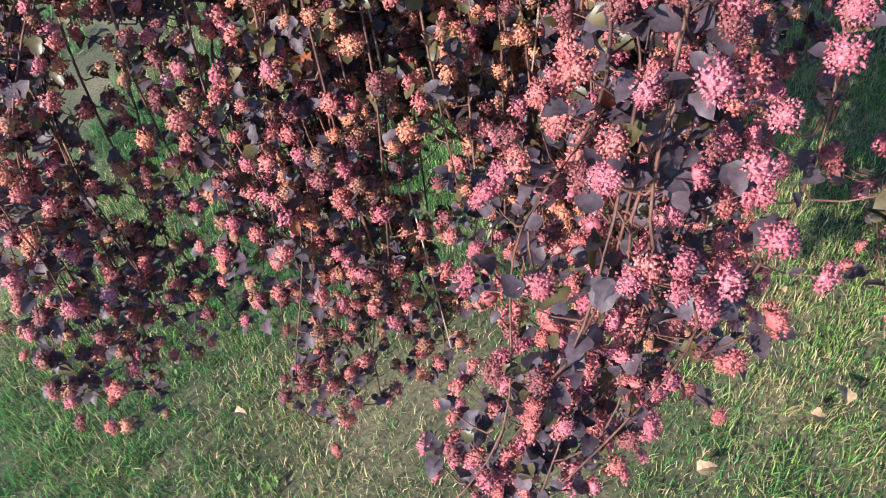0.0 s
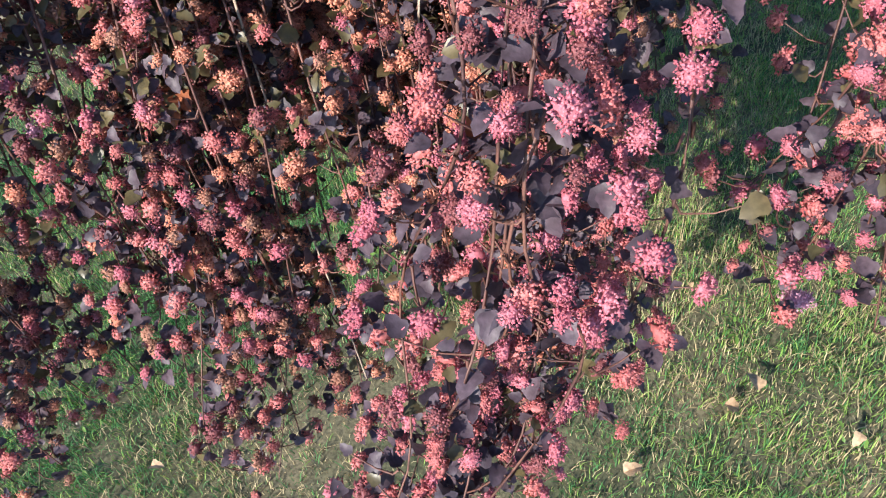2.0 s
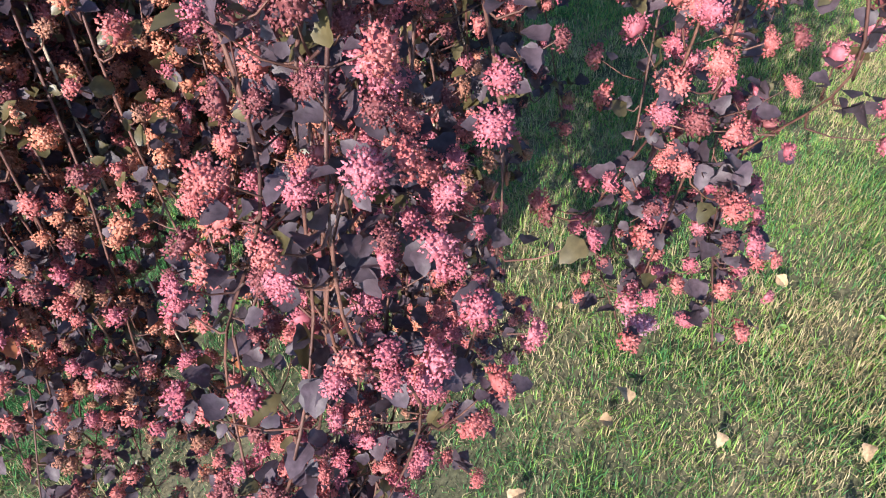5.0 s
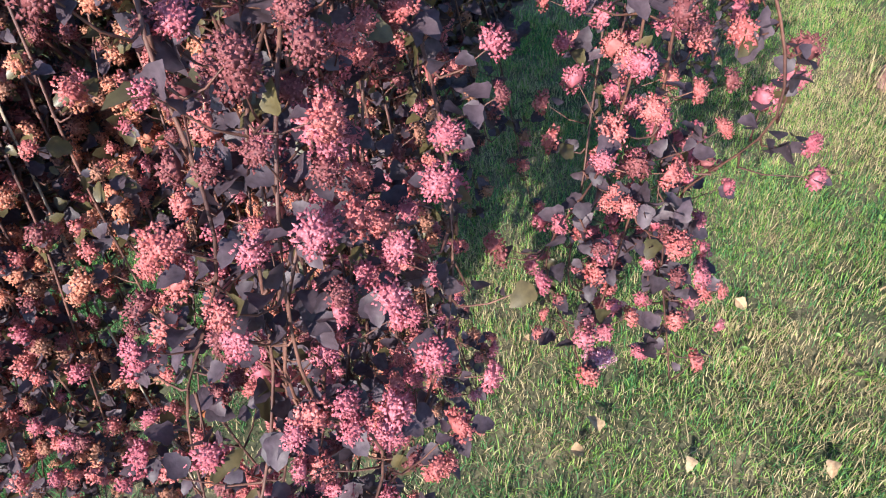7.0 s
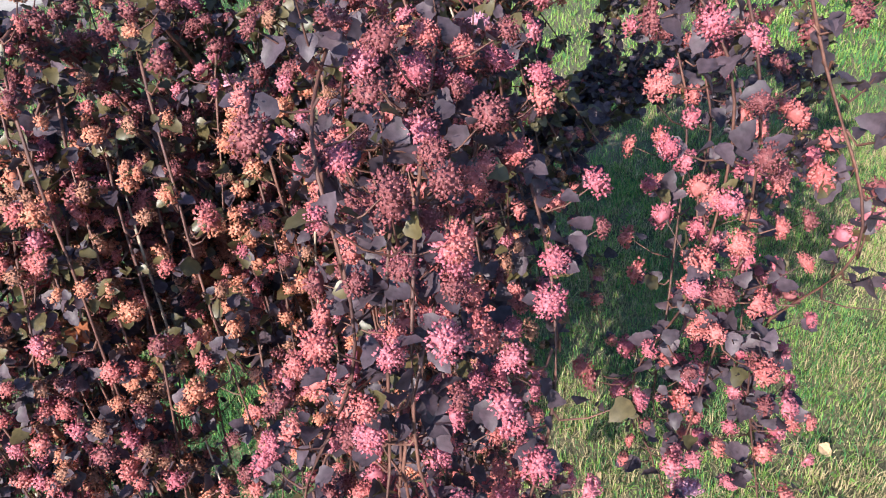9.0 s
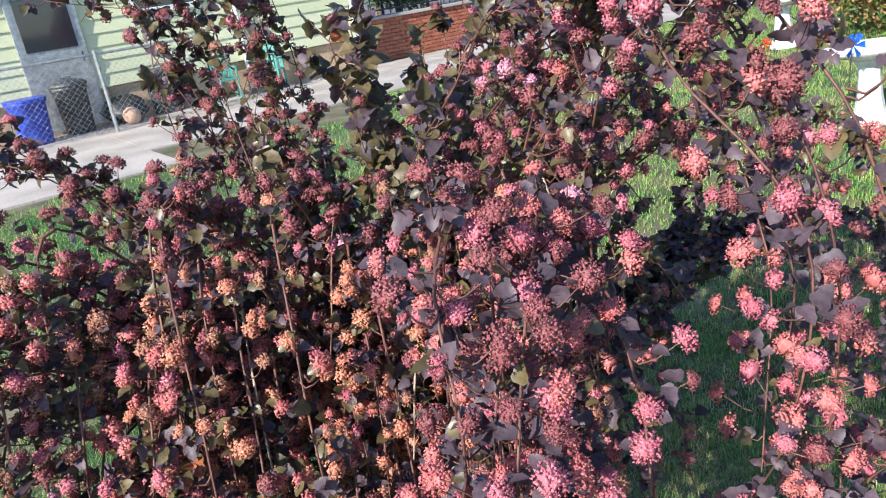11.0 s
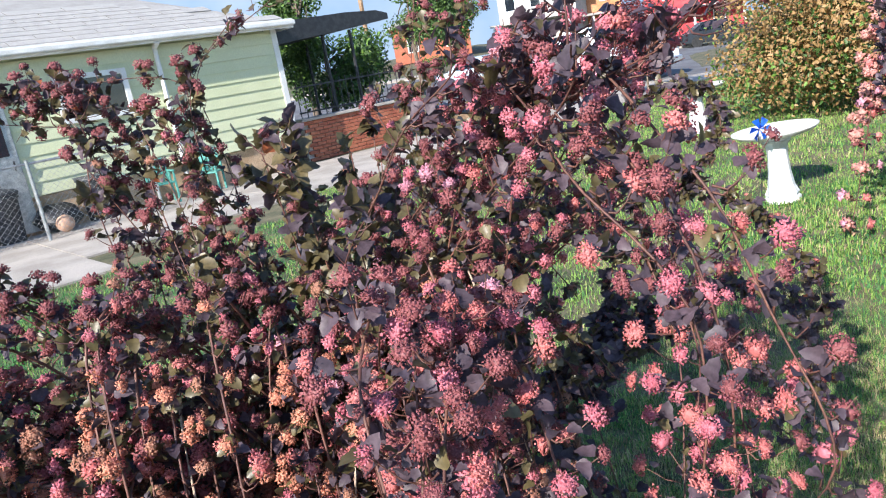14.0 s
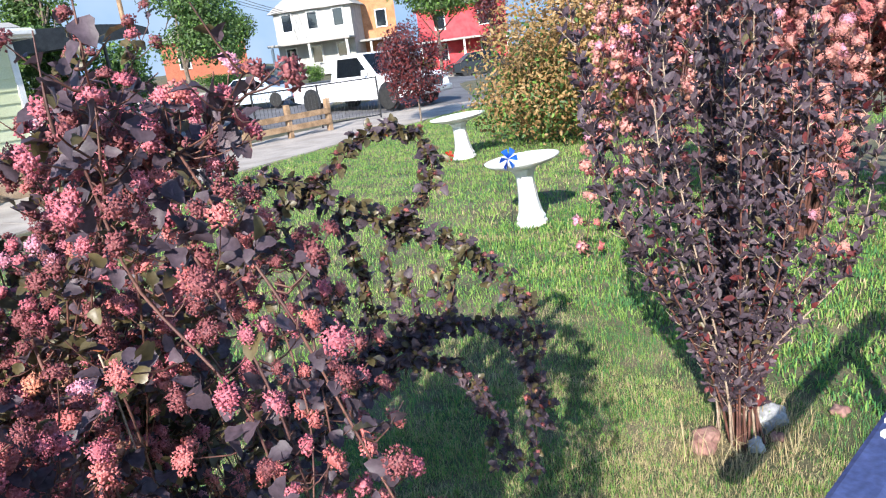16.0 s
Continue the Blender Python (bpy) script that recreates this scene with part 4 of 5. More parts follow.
# ---- porch, brick wall, fences beside the house ----
def awning():
    thing = holder("awning", tuple(by_house(0.6, 0.6)), "black flat porch awning on thin posts", "awning", rz=H_RZ)
    thing.scale = (BIG, BIG, BIG)
    bm = bmesh.new()
    prof = [(-0.55, 2.30), (-0.55, 2.72), (1.4, 2.78), (2.2, 2.76), (2.5, 2.68), (2.5, 2.56), (1.0, 2.42)]
    ends = [[bm.verts.new((x, y, z)) for x, z in prof] for y in (-0.15, 3.3)]
    n = len(prof)
    for i in range(n):
        bm.faces.new((ends[0][i], ends[0][(i + 1) % n], ends[1][(i + 1) % n], ends[1][i]))
    bm.faces.new(ends[0])
    bm.faces.new(ends[1][::-1])
    bmesh.ops.recalc_face_normals(bm, faces=bm.faces[:])
    part("canopy", bm, M_BLACK, thing)
    for x, y in ((0.9, 0.1), (1.6, 0.1), (2.35, 3.0)):
        part("post", rod((x, y, 0), (x, y, 2.45), 0.035), M_BLACK, thing)


awning()


def brick_wall():
    thing = holder("brick_wall", tuple(by_house(0.25, 0.35)), "low red brick porch wall", "wall", rz=H_RZ)
    thing.scale = (BIG, BIG, BIG)
    part("core", block((2.6, 0.20, 0.80), (1.45, 0.12, 0)), M_CONC, thing)
    me = bpy.data.meshes.new("brick")
    bm = block((0.205, 0.06, 0.062), (0, 0, 0), 0.004, seg=1)
    bm.to_mesh(me)
    bm.free()
    me.materials.append(M_BRICK)
    for row in range(11):
        for i in range(12):
            ob = new("brick", me)
            ob.parent = thing
            ob.matrix_local = Matrix.Translation((0.27 + i * 0.215 + (0.107 if row % 2 else 0), 0.0, row * 0.073))
    part("coping", block((2.7, 0.32, 0.06), (1.45, 0.08, 0.80), 0.01), M_CONC, thing)


brick_wall()


def iron_fence():
    thing = holder("iron_fence", tuple(by_house(0.3, 0.4)), "black iron railing above the brick wall", "fence", rz=H_RZ)
    thing.scale = (BIG, BIG, BIG)
    for z in (0.95, 1.45):
        part("bar", block((2.6, 0.03, 0.03), (1.45, 0.05, z)), M_BLACK, thing)
    for i in range(18):
        part("picket", rod((0.18 + i * 0.15, 0.05, 0.86), (0.18 + i * 0.15, 0.05, 1.55), 0.009, seg=6), M_BLACK, thing)


iron_fence()


def chain_fence(name, s0, s1, d, height, posts, label):
    """Posts, rails and a diamond wire mesh along the house wall."""
    thing = holder(name, tuple(by_house(s0, d)), label, "fence", rz=H_RZ)
    thing.scale = (BIG, BIG, BIG)
    L = s1 - s0
    for i in range(posts):
        x = L * i / (posts - 1)
        part("post", rod((x, 0, 0), (x, 0, height + 0.05), 0.026), M_GALV if name == "chain_link_fence" else M_BLACK, thing)
    part("top_rail", rod((0, 0, height), (L, 0, height), 0.018), M_GALV if name == "chain_link_fence" else M_BLACK, thing)
    vs, fs, off = [], [], 0
    step = 0.085
    for i in range(int((L + height) / step)):
        for sgn in (1, -1):
            x0 = i * step - height if sgn > 0 else i * step
            a, b = [x0, 0, 0.03], [x0 + sgn * height, 0, height]
            if min(a[0], b[0]) < 0:
                lo = a if a[0] < b[0] else b
                hi = b if lo is a else a
                k = (0 - lo[0]) / (hi[0] - lo[0])
                lo[:] = [0, 0, lo[2] + k * (hi[2] - lo[2])]
            if max(a[0], b[0]) > L:
                hi = a if a[0] > b[0] else b
                lo = b if hi is a else a
                if lo[0] >= L:
                    continue
                k = (L - lo[0]) / (hi[0] - lo[0])
                hi[:] = [L, 0, lo[2] + k * (hi[2] - lo[2])]
            v, f = tube(np.linspace(a, b, 2), 0.0022, 0.0022, 3)
            vs.append(v)
            fs.append(f + off)
            off += len(v)
    raw("wire_mesh", np.concatenate(vs), np.concatenate(fs), [M_GALV if name == "chain_link_fence" else M_BLACK], parent=thing, kind="stuff")


chain_fence("chain_link_fence", -13.0, -3.2, -1.05, 1.1, 7, "galvanised chain-link fence in front of the house wall")


def bin_can(at, r, h, material, label, lid):
    thing = holder("rubbish_bin", at, label, "bin", "bins by the house")
    part("body", lathe([(r * 0.78, 0), (r * 0.80, 0.02), (r * 0.95, h * 0.9), (r * 1.04, h * 0.92), (r * 1.04, h), (r * 0.95, h), (r * 0.76, 0.04)], 28), material, thing, smooth=True)
    if lid:
        part("lid", lathe([(r * 1.08, h), (r * 1.10, h + 0.03), (r * 0.9, h + 0.08), (r * 0.3, h + 0.12), (0.02, h + 0.13)], 28), material, thing, "dark domed lid", True)
        part("handle", rod((-0.09, 0, h + 0.15), (0.09, 0, h + 0.15), 0.014), material, thing)
    else:
        part("rim", lathe([(r * 1.02, h - 0.02), (r * 1.08, h - 0.01), (r * 1.08, h + 0.02), (r * 1.0, h + 0.02)], 28), material, thing)


bin_can((-5.42, 13.6, 0.018), 0.33, 0.78, M_BLUEP, "open blue plastic recycling bin behind a chain-link fence", False)
bin_can((-4.88, 14.28, 0.018), 0.31, 0.86, M_DARKP, "dark grey lidded rubbish bin behind a chain-link fence", True)
bin_can((-3.45, 15.25, 0.018), 0.36, 0.86, M_DARKP, "black lidless rubbish bin by the house wall", False)


def rubbish_bag(at, s, seed):
    rng = random.Random(seed)
    bm = bmesh.new()
    bmesh.ops.create_icosphere(bm, subdivisions=3, radius=1.0)
    for v in bm.verts:
        k = 1 + 0.16 * noise.noise(v.co * 2.2 + Vector((seed, 0, 0))) + 0.07 * noise.noise(v.co * 6)
        v.co = Vector((v.co.x * s * k, v.co.y * s * k, max(0.0, (v.co.z * 0.62 + 0.55) * s * k)))
    tagged(part("rubbish_bag", bm, M_BLACK, smooth=True), "black plastic rubbish bag slumped by the bins", "bag").location = at


rubbish_bag((-4.15, 14.75, 0.018), 0.42, 5)


def garden_chair(at, rz):
    thing = holder("garden_chair", at, "teal plastic garden chair on the driveway", "chair", "teal garden chairs", rz)
    part("seat", block((0.46, 0.44, 0.035), (0, 0, 0.40), 0.012), M_TEAL, thing)
    for i in range(5):
        part("back_slat", block((0.07, 0.025, 0.42), (-0.18 + 0.09 * i, 0.22, 0.44), 0.008), M_TEAL, thing)
    part("back_rail", block((0.50, 0.04, 0.07), (0, 0.22, 0.84), 0.012), M_TEAL, thing)
    for x in (-0.21, 0.21):
        part("armrest", block((0.06, 0.46, 0.03), (x * 1.1, 0.0, 0.63), 0.01), M_TEAL, thing)
        for y in (-0.2, 0.2):
            part("leg", block((0.045, 0.045, 0.63), (x * 1.1, y, 0), 0.008, taper=0.85), M_TEAL, thing)


garden_chair((-2.3, 15.5, 0.018), 20)
garden_chair((-1.4, 16.0, 0.018), -15)


def ball(at, r):
    bm = bmesh.new()
    bmesh.ops.create_uvsphere(bm, u_segments=24, v_segments=14, radius=r)
    m = mat("ball_rubber", (0.50, 0.30, 0.20), (0.60, 0.38, 0.27), 9, 0.6, 0.1, 60)
    tagged(part("ball", bm, m, smooth=True), "pale brown play ball on the driveway", "ball").location = (at[0], at[1], at[2] + r)


ball((-3.92, 14.25, 0.018), 0.16)


# ---- street ----
def wheel(parent, at, r, side):
    w = part("wheel", lathe([(r * 0.6, -0.11), (r * 0.96, -0.11), (r, -0.07), (r, 0.07), (r * 0.96, 0.11), (r * 0.6, 0.11)], 28), M_TYRE, parent)
    m = pose(*at, 90, 0, 0)
    w.data.transform(m)
    rim = part("rim", lathe([(r * 0.60, -0.09), (r * 0.62, 0.10), (r * 0.5, 0.09), (r * 0.15, 0.05), (0.02, 0.06)], 20), M_RIM, w, "bright alloy rim")
    rim.data.transform(pose(*at, 90 if side < 0 else -90, 0, 0))


def car_body(profile, width, tuck=0.10):
    """A side profile (x, z) extruded across the width, its upper part leaning in."""
    bm = bmesh.new()
    top = max(z for _, z in profile)
    rows = []
    for y, s in ((-width / 2, 0.97), (-width / 2 * 0.9, 1.0), (width / 2 * 0.9, 1.0), (width / 2, 0.97)):
        row = []
        for x, z in profile:
            lean = 1 - tuck * max(0.0, (z - top * 0.55) / (top * 0.45))
            row.append(bm.verts.new((x * s, y * lean, z * (0.99 if s < 1 else 1.0))))
        rows.append(row)
    n = len(profile)
    for a, b in zip(rows, rows[1:]):
        for i in range(n):
            bm.faces.new((a[i], a[(i + 1) % n], b[(i + 1) % n], b[i]))
    bm.faces.new(rows[0][::-1])
    bm.faces.new(rows[-1])
    bmesh.ops.recalc_face_normals(bm, faces=bm.faces[:])
    return bm


def truck(at, rz):
    t = holder("pickup_truck", at, "white regular-cab pickup truck parked on the street", "truck", rz=rz)
    low = [(-2.9, 0.45), (-2.9, 1.02), (-0.75, 1.04), (-0.75, 1.06), (1.15, 1.10), (2.55, 1.02), (2.88, 0.86), (2.92, 0.50), (2.5, 0.36), (-2.4, 0.38)]
    part("body", car_body(low, 1.98, 0.03), M_TRUCK, t)
    part("bed_floor", block((2.0, 1.6, 0.03), (-1.82, 0, 1.045)), M_BLACK, t, "dark open load bed")
    cab = [(-0.85, 1.0), (-0.72, 1.78), (-0.45, 1.86), (0.55, 1.86), (1.32, 1.08), (1.2, 1.0)]
    c = part("cab", car_body(cab, 1.86, 0.22), M_TRUCK, t)
    for y in (-1, 1):
        for x0, x1, t0, t1 in ((-0.50, 1.06, -0.46, 0.50),):
            bm = bmesh.new()
            v = [bm.verts.new(p) for p in ((x0, y * 0.915, 1.14), (x1, y * 0.915, 1.14), (t1, y * 0.80, 1.74), (t0, y * 0.80, 1.74))]
            bm.faces.new(v)
            bmesh.ops.solidify(bm, geom=bm.faces[:], thickness=0.03)
            part("side_window", bm, M_GLASS, c, "dark tinted glass")
    bm = bmesh.new()
    bm.faces.new([bm.verts.new(p) for p in ((1.27, -0.76, 1.15), (1.27, 0.76, 1.15), (0.64, 0.66, 1.81), (0.64, -0.66, 1.81))])
    bmesh.ops.solidify(bm, geom=bm.faces[:], thickness=-0.03)
    part("windscreen", bm, M_GLASS, c, "dark windscreen")
    part("grille", block((0.05, 1.1, 0.30), (2.91, 0, 0.58), 0.02), M_BLACK, t, "dark front grille")
    part("front_bumper", block((0.16, 1.9, 0.20), (2.92, 0, 0.36), 0.04), M_RIM, t, "chrome front bumper")
    for y in (-0.78, 0.78):
        part("headlight", block((0.10, 0.32, 0.17), (2.84, y, 0.74), 0.03), M_RIM, t, "clear headlight")
        part("mirror", block((0.10, 0.22, 0.20), (0.98, y * 1.34, 1.12), 0.03), M_TRUCK, t)
        for x in (-1.85, 1.9):
            part("wheel_arch", lathe([(0.46, -0.03), (0.46, 0.03), (0.02, 0.031)], 24, (0, 0, 0)), M_BLACK, t).data.transform(pose(x, y * 1.255, 0.42, 90, 0, 0))
            wheel(t, (x, y * 1.22, 0.38), 0.38, y)
    t.scale = (1.1, 1.1, 1.1)
    part("tail_light", block((0.05, 0.14, 0.3), (-2.89, -0.88, 0.68), 0.02), M_REDPAINT, t, "red tail light")


truck((12.1, 25.6, rise(12.1, 25.6) + 0.03), -70)


def sedan(name, at, rz, paint, label):
    t = holder(name, at, label, "car", rz=rz)
    part("body", car_body([(-2.2, 0.35), (-2.25, 0.80), (-1.5, 0.92), (1.0, 0.92), (2.1, 0.76), (2.2, 0.40), (1.8, 0.26), (-1.8, 0.26)], 1.78, 0.05), paint, t)
    c = part("cabin", car_body([(-1.65, 0.88), (-0.9, 1.38), (-0.2, 1.44), (0.35, 1.40), (1.15, 0.90)], 1.62, 0.25), paint, t)
    for y in (-1, 1):
        bm = bmesh.new()
        bm.faces.new([bm.verts.new(p) for p in ((-1.2, y * 0.815, 0.95), (0.85, y * 0.815, 0.95), (0.25, y * 0.70, 1.34), (-0.85, y * 0.70, 1.34))])
        bmesh.ops.solidify(bm, geom=bm.faces[:], thickness=0.03)
        part("side_window", bm, M_GLASS, c, "dark glass")
        part("headlight", block((0.12, 0.36, 0.12), (2.10, y * 0.66, 0.60), 0.03), M_RIM, t, "clear headlight")
        part("tail_light", block((0.06, 0.36, 0.12), (-2.22, y * 0.66, 0.66), 0.02), M_REDPAINT, t, "red tail light")
        for x in (-1.35, 1.38):
            wheel(t, (x, y * 0.80, 0.32), 0.32, y)
    bm = bmesh.new()
    bm.faces.new([bm.verts.new(p) for p in ((1.12, -0.70, 0.94), (1.12, 0.70, 0.94), (0.42, 0.60, 1.39), (0.42, -0.60, 1.39))])
    bmesh.ops.solidify(bm, geom=bm.faces[:], thickness=-0.02)
    part("windscreen", bm, M_GLASS, c, "dark windscreen")


sedan("sedan", (10.3, 33.5, rise(10.3, 33.5) + 0.03), -52, M_CARL, "pale silver-blue sedan parked behind the pickup truck")
sedan("black_car", (26.2, 38.6, rise(26.2, 38.6) + 0.03), -18, M_CARB, "black car parked across the street")


def far_house(name, at, rz, w, d, h, rise, wall_m, label, floors, cols, porch=None):
    t = holder(name, at, label, "house", "houses across the street", rz)
    w_ob = part("wall", block((w, d, h), (0, d / 2, 0)), wall_m, t)
    bm = bmesh.new()
    a = [bm.verts.new(p) for p in ((-w / 2 - 0.4, -0.4, h), (w / 2 + 0.4, -0.4, h), (w / 2 + 0.4, d + 0.4, h), (-w / 2 - 0.4, d + 0.4, h))]
    r = [bm.verts.new((0, 0.6, h + rise)), bm.verts.new((0, d - 0.6, h + rise))]
    for f in ((a[0], a[1], r[0]), (a[1], a[2], r[1], r[0]), (a[2], a[3], r[1]), (a[3], a[0], r[0], r[1]), tuple(a[::-1])):
        bm.faces.new(f)
    bmesh.ops.recalc_face_normals(bm, faces=bm.faces[:])
    part("roof", bm, M_SHINGLE, t, "grey shingle roof")
    for fl in range(floors):
        for c in range(cols):
            x = (c + 0.5) / cols * w - w / 2
            z = 0.9 + fl * 2.7
            fr = part("window", join(block((1.0, 0.10, 0.10), (x, -0.03, z)), block((1.0, 0.10, 0.10), (x, -0.03, z + 1.4)), block((0.10, 0.10, 1.3), (x - 0.45, -0.03, z + 0.1)), block((0.10, 0.10, 1.3), (x + 0.45, -0.03, z + 0.1))), M_WHITE, t, "white window frame")
            part("pane", block((0.8, 0.04, 1.3), (x, -0.012, z + 0.1)), M_GLASS, fr)
    if porch:
        part("porch_roof", block((w + 0.3, 2.0, 0.18), (0, -1.0, 2.55), 0.03), M_SHINGLE, t)
        part("porch_wall", block((w, 0.15, 0.8), (0, -1.85, 0)), porch, t)
        for x in (-w / 2 + 0.15, 0, w / 2 - 0.15):
            part("porch_post", block((0.18, 0.18, 2.5), (x, -1.8, 0), 0.01), M_WHITE, t, "white porch post")


far_house("white_house", (23, 58, rise(23, 58) + 0.03), -40, 6.6, 8, 5.2, 2.6, M_GREYHOUSE, "two-storey off-white house with a grey gabled roof", 2, 3, M_GREYHOUSE)
far_house("brick_house", (27.9, 58.2, rise(27.9, 58.2) + 0.03), -22, 5.0, 8, 6.2, 1.8, M_BRICK_O, "two-storey orange brick house with white windows", 2, 2, M_BRICK)
far_house("red_house", (37, 57.5, rise(37, 57.5) + 0.03), -32, 8.0, 8, 5.6, 2.0, M_REDPAINT, "red-painted house with white porch posts", 2, 2, M_REDPAINT)
far_house("brown_house", (15.8, 66, rise(15.8, 66) + 0.03), -12, 7.0, 8, 3.2, 2.2, M_BRICK, "small brick house with a grey gable roof among trees", 1, 2)

pick3 = lambda p, r: int(r.choice([0, 1, 2], p=[0.5, 0.3, 0.2]))
GREENS = [M_TREE, M_GREEN, M_GREEN_L]
tree("street_tree", (2.0, 30.0, 0), 7.0, 1.6, 9000, 0.16, GREENS, pick3, "green leafy tree behind the house", 31, bare=0.2)
tree("street_tree", (2.3, 25.0, 0), 4.0, 2.1, 9000, 0.16, GREENS, pick3, "green leafy tree beside the awning", 32, bare=0.15)
tree("street_tree", (8.9, 41, rise(8.9, 41) + 0.03), 6.6, 3.6, 9000, 0.20, GREENS, pick3, "tall green street tree", 33, bare=0.25)
tree("street_tree", (15.2, 55.5, rise(15.2, 55.5) + 0.03), 5.4, 2.2, 8000, 0.20, GREENS, pick3, "green street tree beside the houses", 34, bare=0.2)
tree("street_tree", (27.5, 46, rise(27.5, 46) + 0.03), 7.6, 4.4, 12000, 0.22, [M_GREEN, M_GREEN_L, M_TREE], pick3, "bright green tree in front of the houses", 35, bare=0.45)
tree("red_maple", (10.2, 18.2, 0), 3.0, 1.05, 8000, 0.09, [M_RED, M_LEAF, M_RED], pick3, "small dark-red leaved maple near the street", 36, trunk=0.03, bare=0.12, lumps=22)
tree("red_maple", (30.4, 43.5, rise(30.4, 43.5) + 0.03), 6.0, 1.5, 5000, 0.16, [M_RED, M_LEAF, M_RED], pick3, "dark-red leaved street tree", 37, trunk=0.1, bare=0.3)
for i, (x, y, r, s) in enumerate(((18.1, 47.6, 1.3, 1), (26.2, 46.2, 1.0, 2), (31.0, 45.0, 1.2, 3), (11.9, 46.5, 1.8, 4))):
    cloud_shrub("hedge", (x, y, rise(x, y)), (r, r, 0.7), 2500, 0.12, [M_GREEN_L, M_GREEN], lambda p, q: int(q.random() < 0.4), "rounded green hedge in front of the houses", 8, 40 + s, "hedge", 3)


def rail_fence():
    a, b = Vector((4.2, 19.2, 0)), Vector((8.3, 20.4, 0))
    t = holder("wooden_fence", tuple(a), "low weathered wooden rail fence at the end of the driveway", "fence", rz=math.degrees(math.atan2(1.2, 4.1)))
    L = (b - a).length
    for i in range(4):
        part("post", block((0.14, 0.14, 0.95), (L * i / 3, 0, 0), 0.01), M_WOOD, t)
    for z in (0.22, 0.52):
        part("rail", block((L, 0.05, 0.16), (L / 2, -0.08, z), 0.008), M_WOOD, t)


rail_fence()


def mesh_gate(name, at, rz, w, h, label):
    t = holder(name, at, label, "fence", rz=rz)
    for x in (0, w / 2, w):
        part("post", rod((x, 0, 0), (x, 0, h), 0.03), M_BLACK, t)
    for z in (0.12, h - 0.03):
        part("rail", rod((0, 0, z), (w, 0, z), 0.02), M_BLACK, t)
    n = int(w / 0.12)
    for i in range(n):
        part("wire", rod((w * (i + 0.5) / n, 0, 0.1), (w * (i + 0.5) / n, 0, h - 0.03), 0.006, seg=5), M_BLACK, t)


mesh_gate("metal_fence", (6.4, 21.4, 0), 3, 4.2, 1.35, "black metal fence beside the street")
tagged(part("fence_post", rod((12.8, 18.25, 0), (12.8, 18.25, 1.55), 0.035), M_BLACK), "single black metal post at the lawn's edge", "post")


def utility_lines():
    pole = holder("utility_pole", (6.2, 40.6, rise(6.2, 40.6)), "tall weathered wooden utility pole", "pole")
    part("shaft", rod((0, 0, -0.3), (0, 0, 8.6), 0.15, 0.10), M_WOOD, pole)
    part("crossarm", block((2.0, 0.1, 0.12), (0, 0, 7.9), 0.01, rz=20), M_WOOD, pole)
    for k in range(3):
        top = Vector((6.2, 40.6, rise(6.2, 40.6) + 8.0)) + Vector((0.75, 0.27, 0)) * (k - 1)
        pts = smooth_line([tuple(by_house(-6 + k, 4.0, 5.2)), tuple((by_house(-6 + k, 4.0, 5.2) + top) / 2 - Vector((0, 0, 0.4))), tuple(top),
                           tuple((top + Vector((21.8 + k * 0.5, 59.5, 6.0))) / 2 - Vector((0, 0, 0.4))), (21.8 + k * 0.5, 59.5, 6.0)], 30)
        v, f = tube(pts, 0.02, 0.02, 4)
        cable = raw("cable", v, f, [M_BLACK], parent=pole)
        cable.matrix_parent_inverse = pole.matrix_world.inverted()


utility_lines()


# ---- small things at the shrub's foot and on the lawn ----
def stone(at, size, material, seed, label, category="stone"):
    bm = bmesh.new()
    bmesh.ops.create_icosphere(bm, subdivisions=3, radius=1.0)
    for v in bm.verts:
        k = 1 + 0.6 * noise.noise(v.co * 1.3 + Vector((seed, 2, 3))) + 0.06 * noise.noise(v.co * 5)
        v.co = Vector((v.co.x * size[0] * k, v.co.y * size[1] * k, v.co.z * size[2] * k))
    ob = tagged(part("stone", bm, material, smooth=True), label, category, "stones round the shrub")
    ob.location = (at[0], at[1], size[2] * 0.55)


stone((3.02, 1.93, 0), (0.09, 0.06, 0.06), M_STONE, 1, "pale grey rounded stone beside the shrub's stems")
stone((2.80, 1.84, 0), (0.035, 0.03, 0.04), M_STONE, 2, "small pale stone at the shrub's foot")
stone((2.66, 2.0, 0), (0.075, 0.06, 0.055), M_STONE_R, 3, "reddish broken brick at the shrub's foot")
stone((2.93, 1.83, 0), (0.03, 0.03, 0.025), M_STONE_R, 4, "small tan stone at the shrub's foot")
stone((3.33, 1.78, 0), (0.05, 0.04, 0.02), M_STONE_R, 5, "flat reddish stone in the grass")


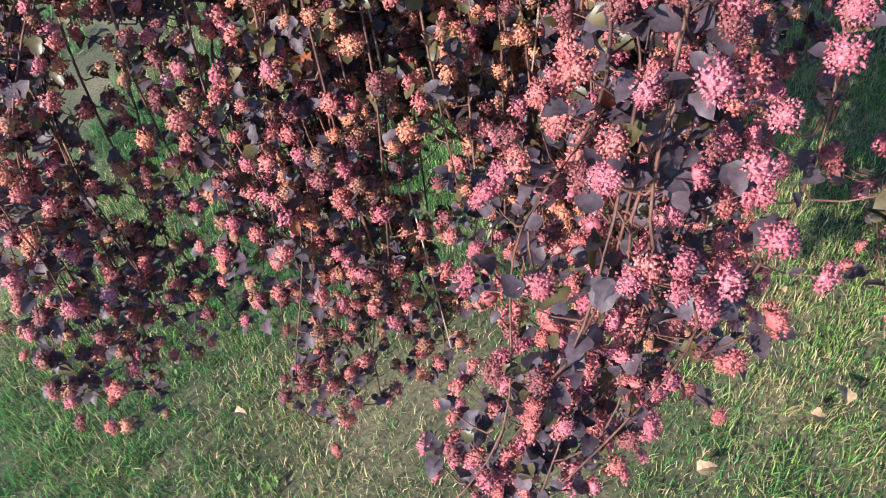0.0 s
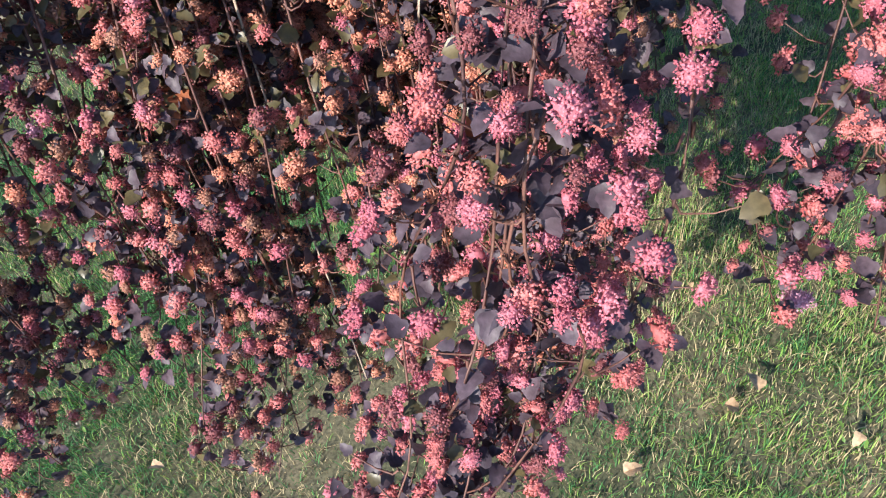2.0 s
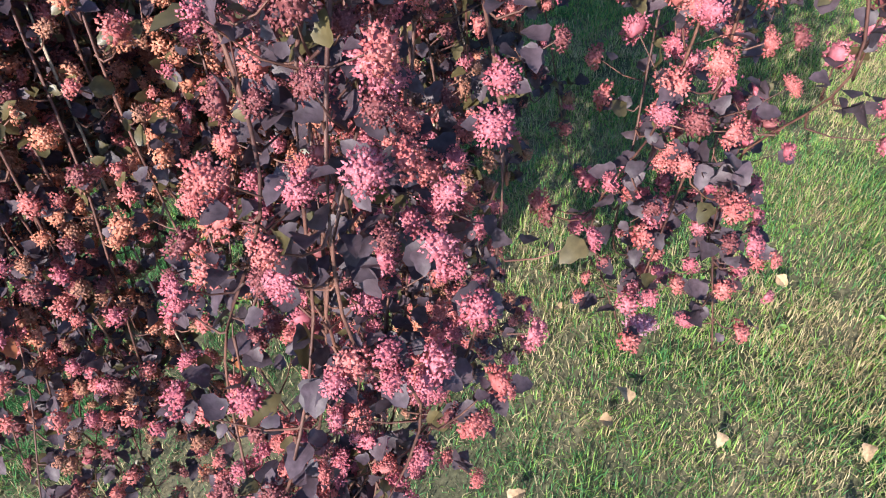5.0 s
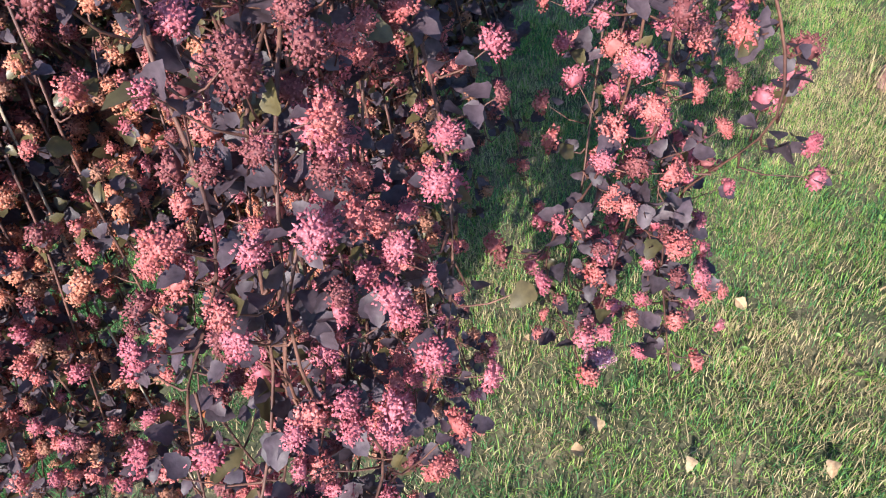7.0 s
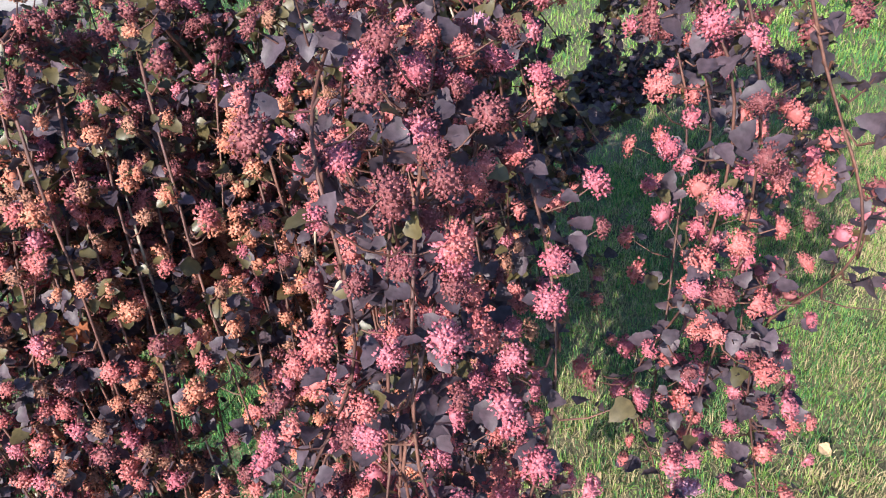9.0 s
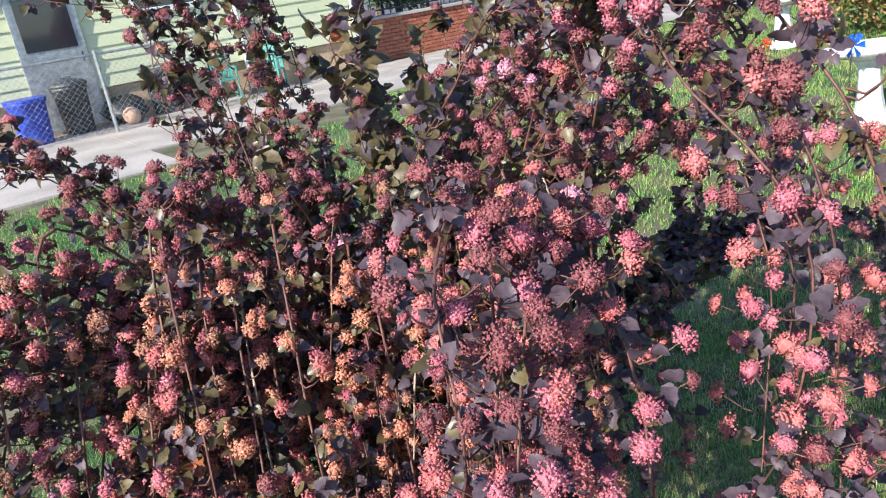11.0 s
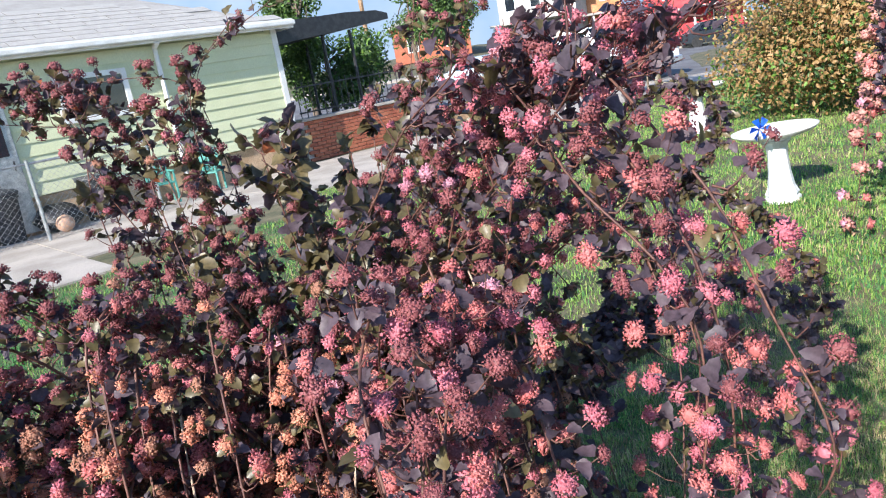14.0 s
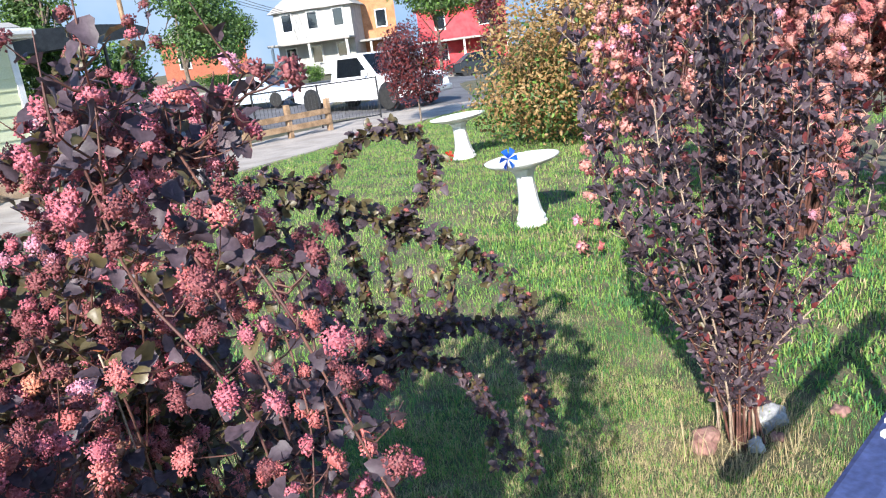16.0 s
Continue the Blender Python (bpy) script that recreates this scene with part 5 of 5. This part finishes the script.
def litter():
    rng = np.random.default_rng(55)
    me = bpy.data.meshes.new("dry_leaf")
    v, f = LEAF
    me.from_pydata((v * np.array([1, 1, 1.6])).tolist(), [], f.tolist())
    me.materials.append(M_LITTER)
    spots = [(0.745, 1.0), (0.65, 0.98), (0.93, 0.84), (-0.876, 1.104), (-0.93, 1.42), (0.35, 0.85), (0.05, 0.62), (-0.3, 0.66), (1.25, 0.7), (1.5, 0.95), (1.1, 0.55), (1.35, 1.25), (0.7, 1.35), (1.8, 1.1), (2.0, 1.6), (4.3, 4.6), (3.4, 3.8), (5.0, 4.1), (2.5, 3.3), (1.6, 0.6)]
    for x, y in spots:
        ob = new("dry_leaf", me)
        s = rng.uniform(0.035, 0.06)
        ob.matrix_world = pose(x, y, 0.035, rng.uniform(-30, 30), rng.uniform(-30, 30), rng.uniform(0, 360)) @ Matrix.Scale(s, 4)
        tagged(ob, "dry tan fallen leaf lying in the grass", "leaf", "fallen leaves")


litter()


def blue_rail():
    t = holder("handrail", (1.75, 0.785, 0), "blue-painted handrail with chipped white patches", "railing", rz=14)
    part("top_bar", block((2.1, 0.10, 0.05), (0.60, -0.05, 0.90), 0.016), M_RAILB, t)
    for x in (1.1, 1.6):
        part("post", block((0.06, 0.06, 0.90), (x, -0.05, 0), 0.008), M_RAILB, t)
    rng = random.Random(8)
    for x, y, s in ((0.134, -0.022, 0.014), (0.105, -0.02, 0.009), (0.045, -0.034, 0.016), (0.5, -0.05, 0.02)):
        bm = bmesh.new()
        n = 11
        ring = [(x + s * 1.6 * (0.7 + 0.5 * rng.random()) * math.cos(2 * math.pi * i / n), y + s * 0.6 * (0.7 + 0.5 * rng.random()) * math.sin(2 * math.pi * i / n)) for i in range(n)]
        low, high = ([bm.verts.new((a, b, z)) for a, b in ring] for z in (0.948, 0.9525))
        bm.faces.new(high)
        bm.faces.new(low[::-1])
        for i in range(n):
            bm.faces.new((low[i], low[(i + 1) % n], high[(i + 1) % n], high[i]))
        bmesh.ops.recalc_face_normals(bm, faces=bm.faces[:])
        part("paint_chip", bm, M_WHITE, t, "pale bare patch")


blue_rail()
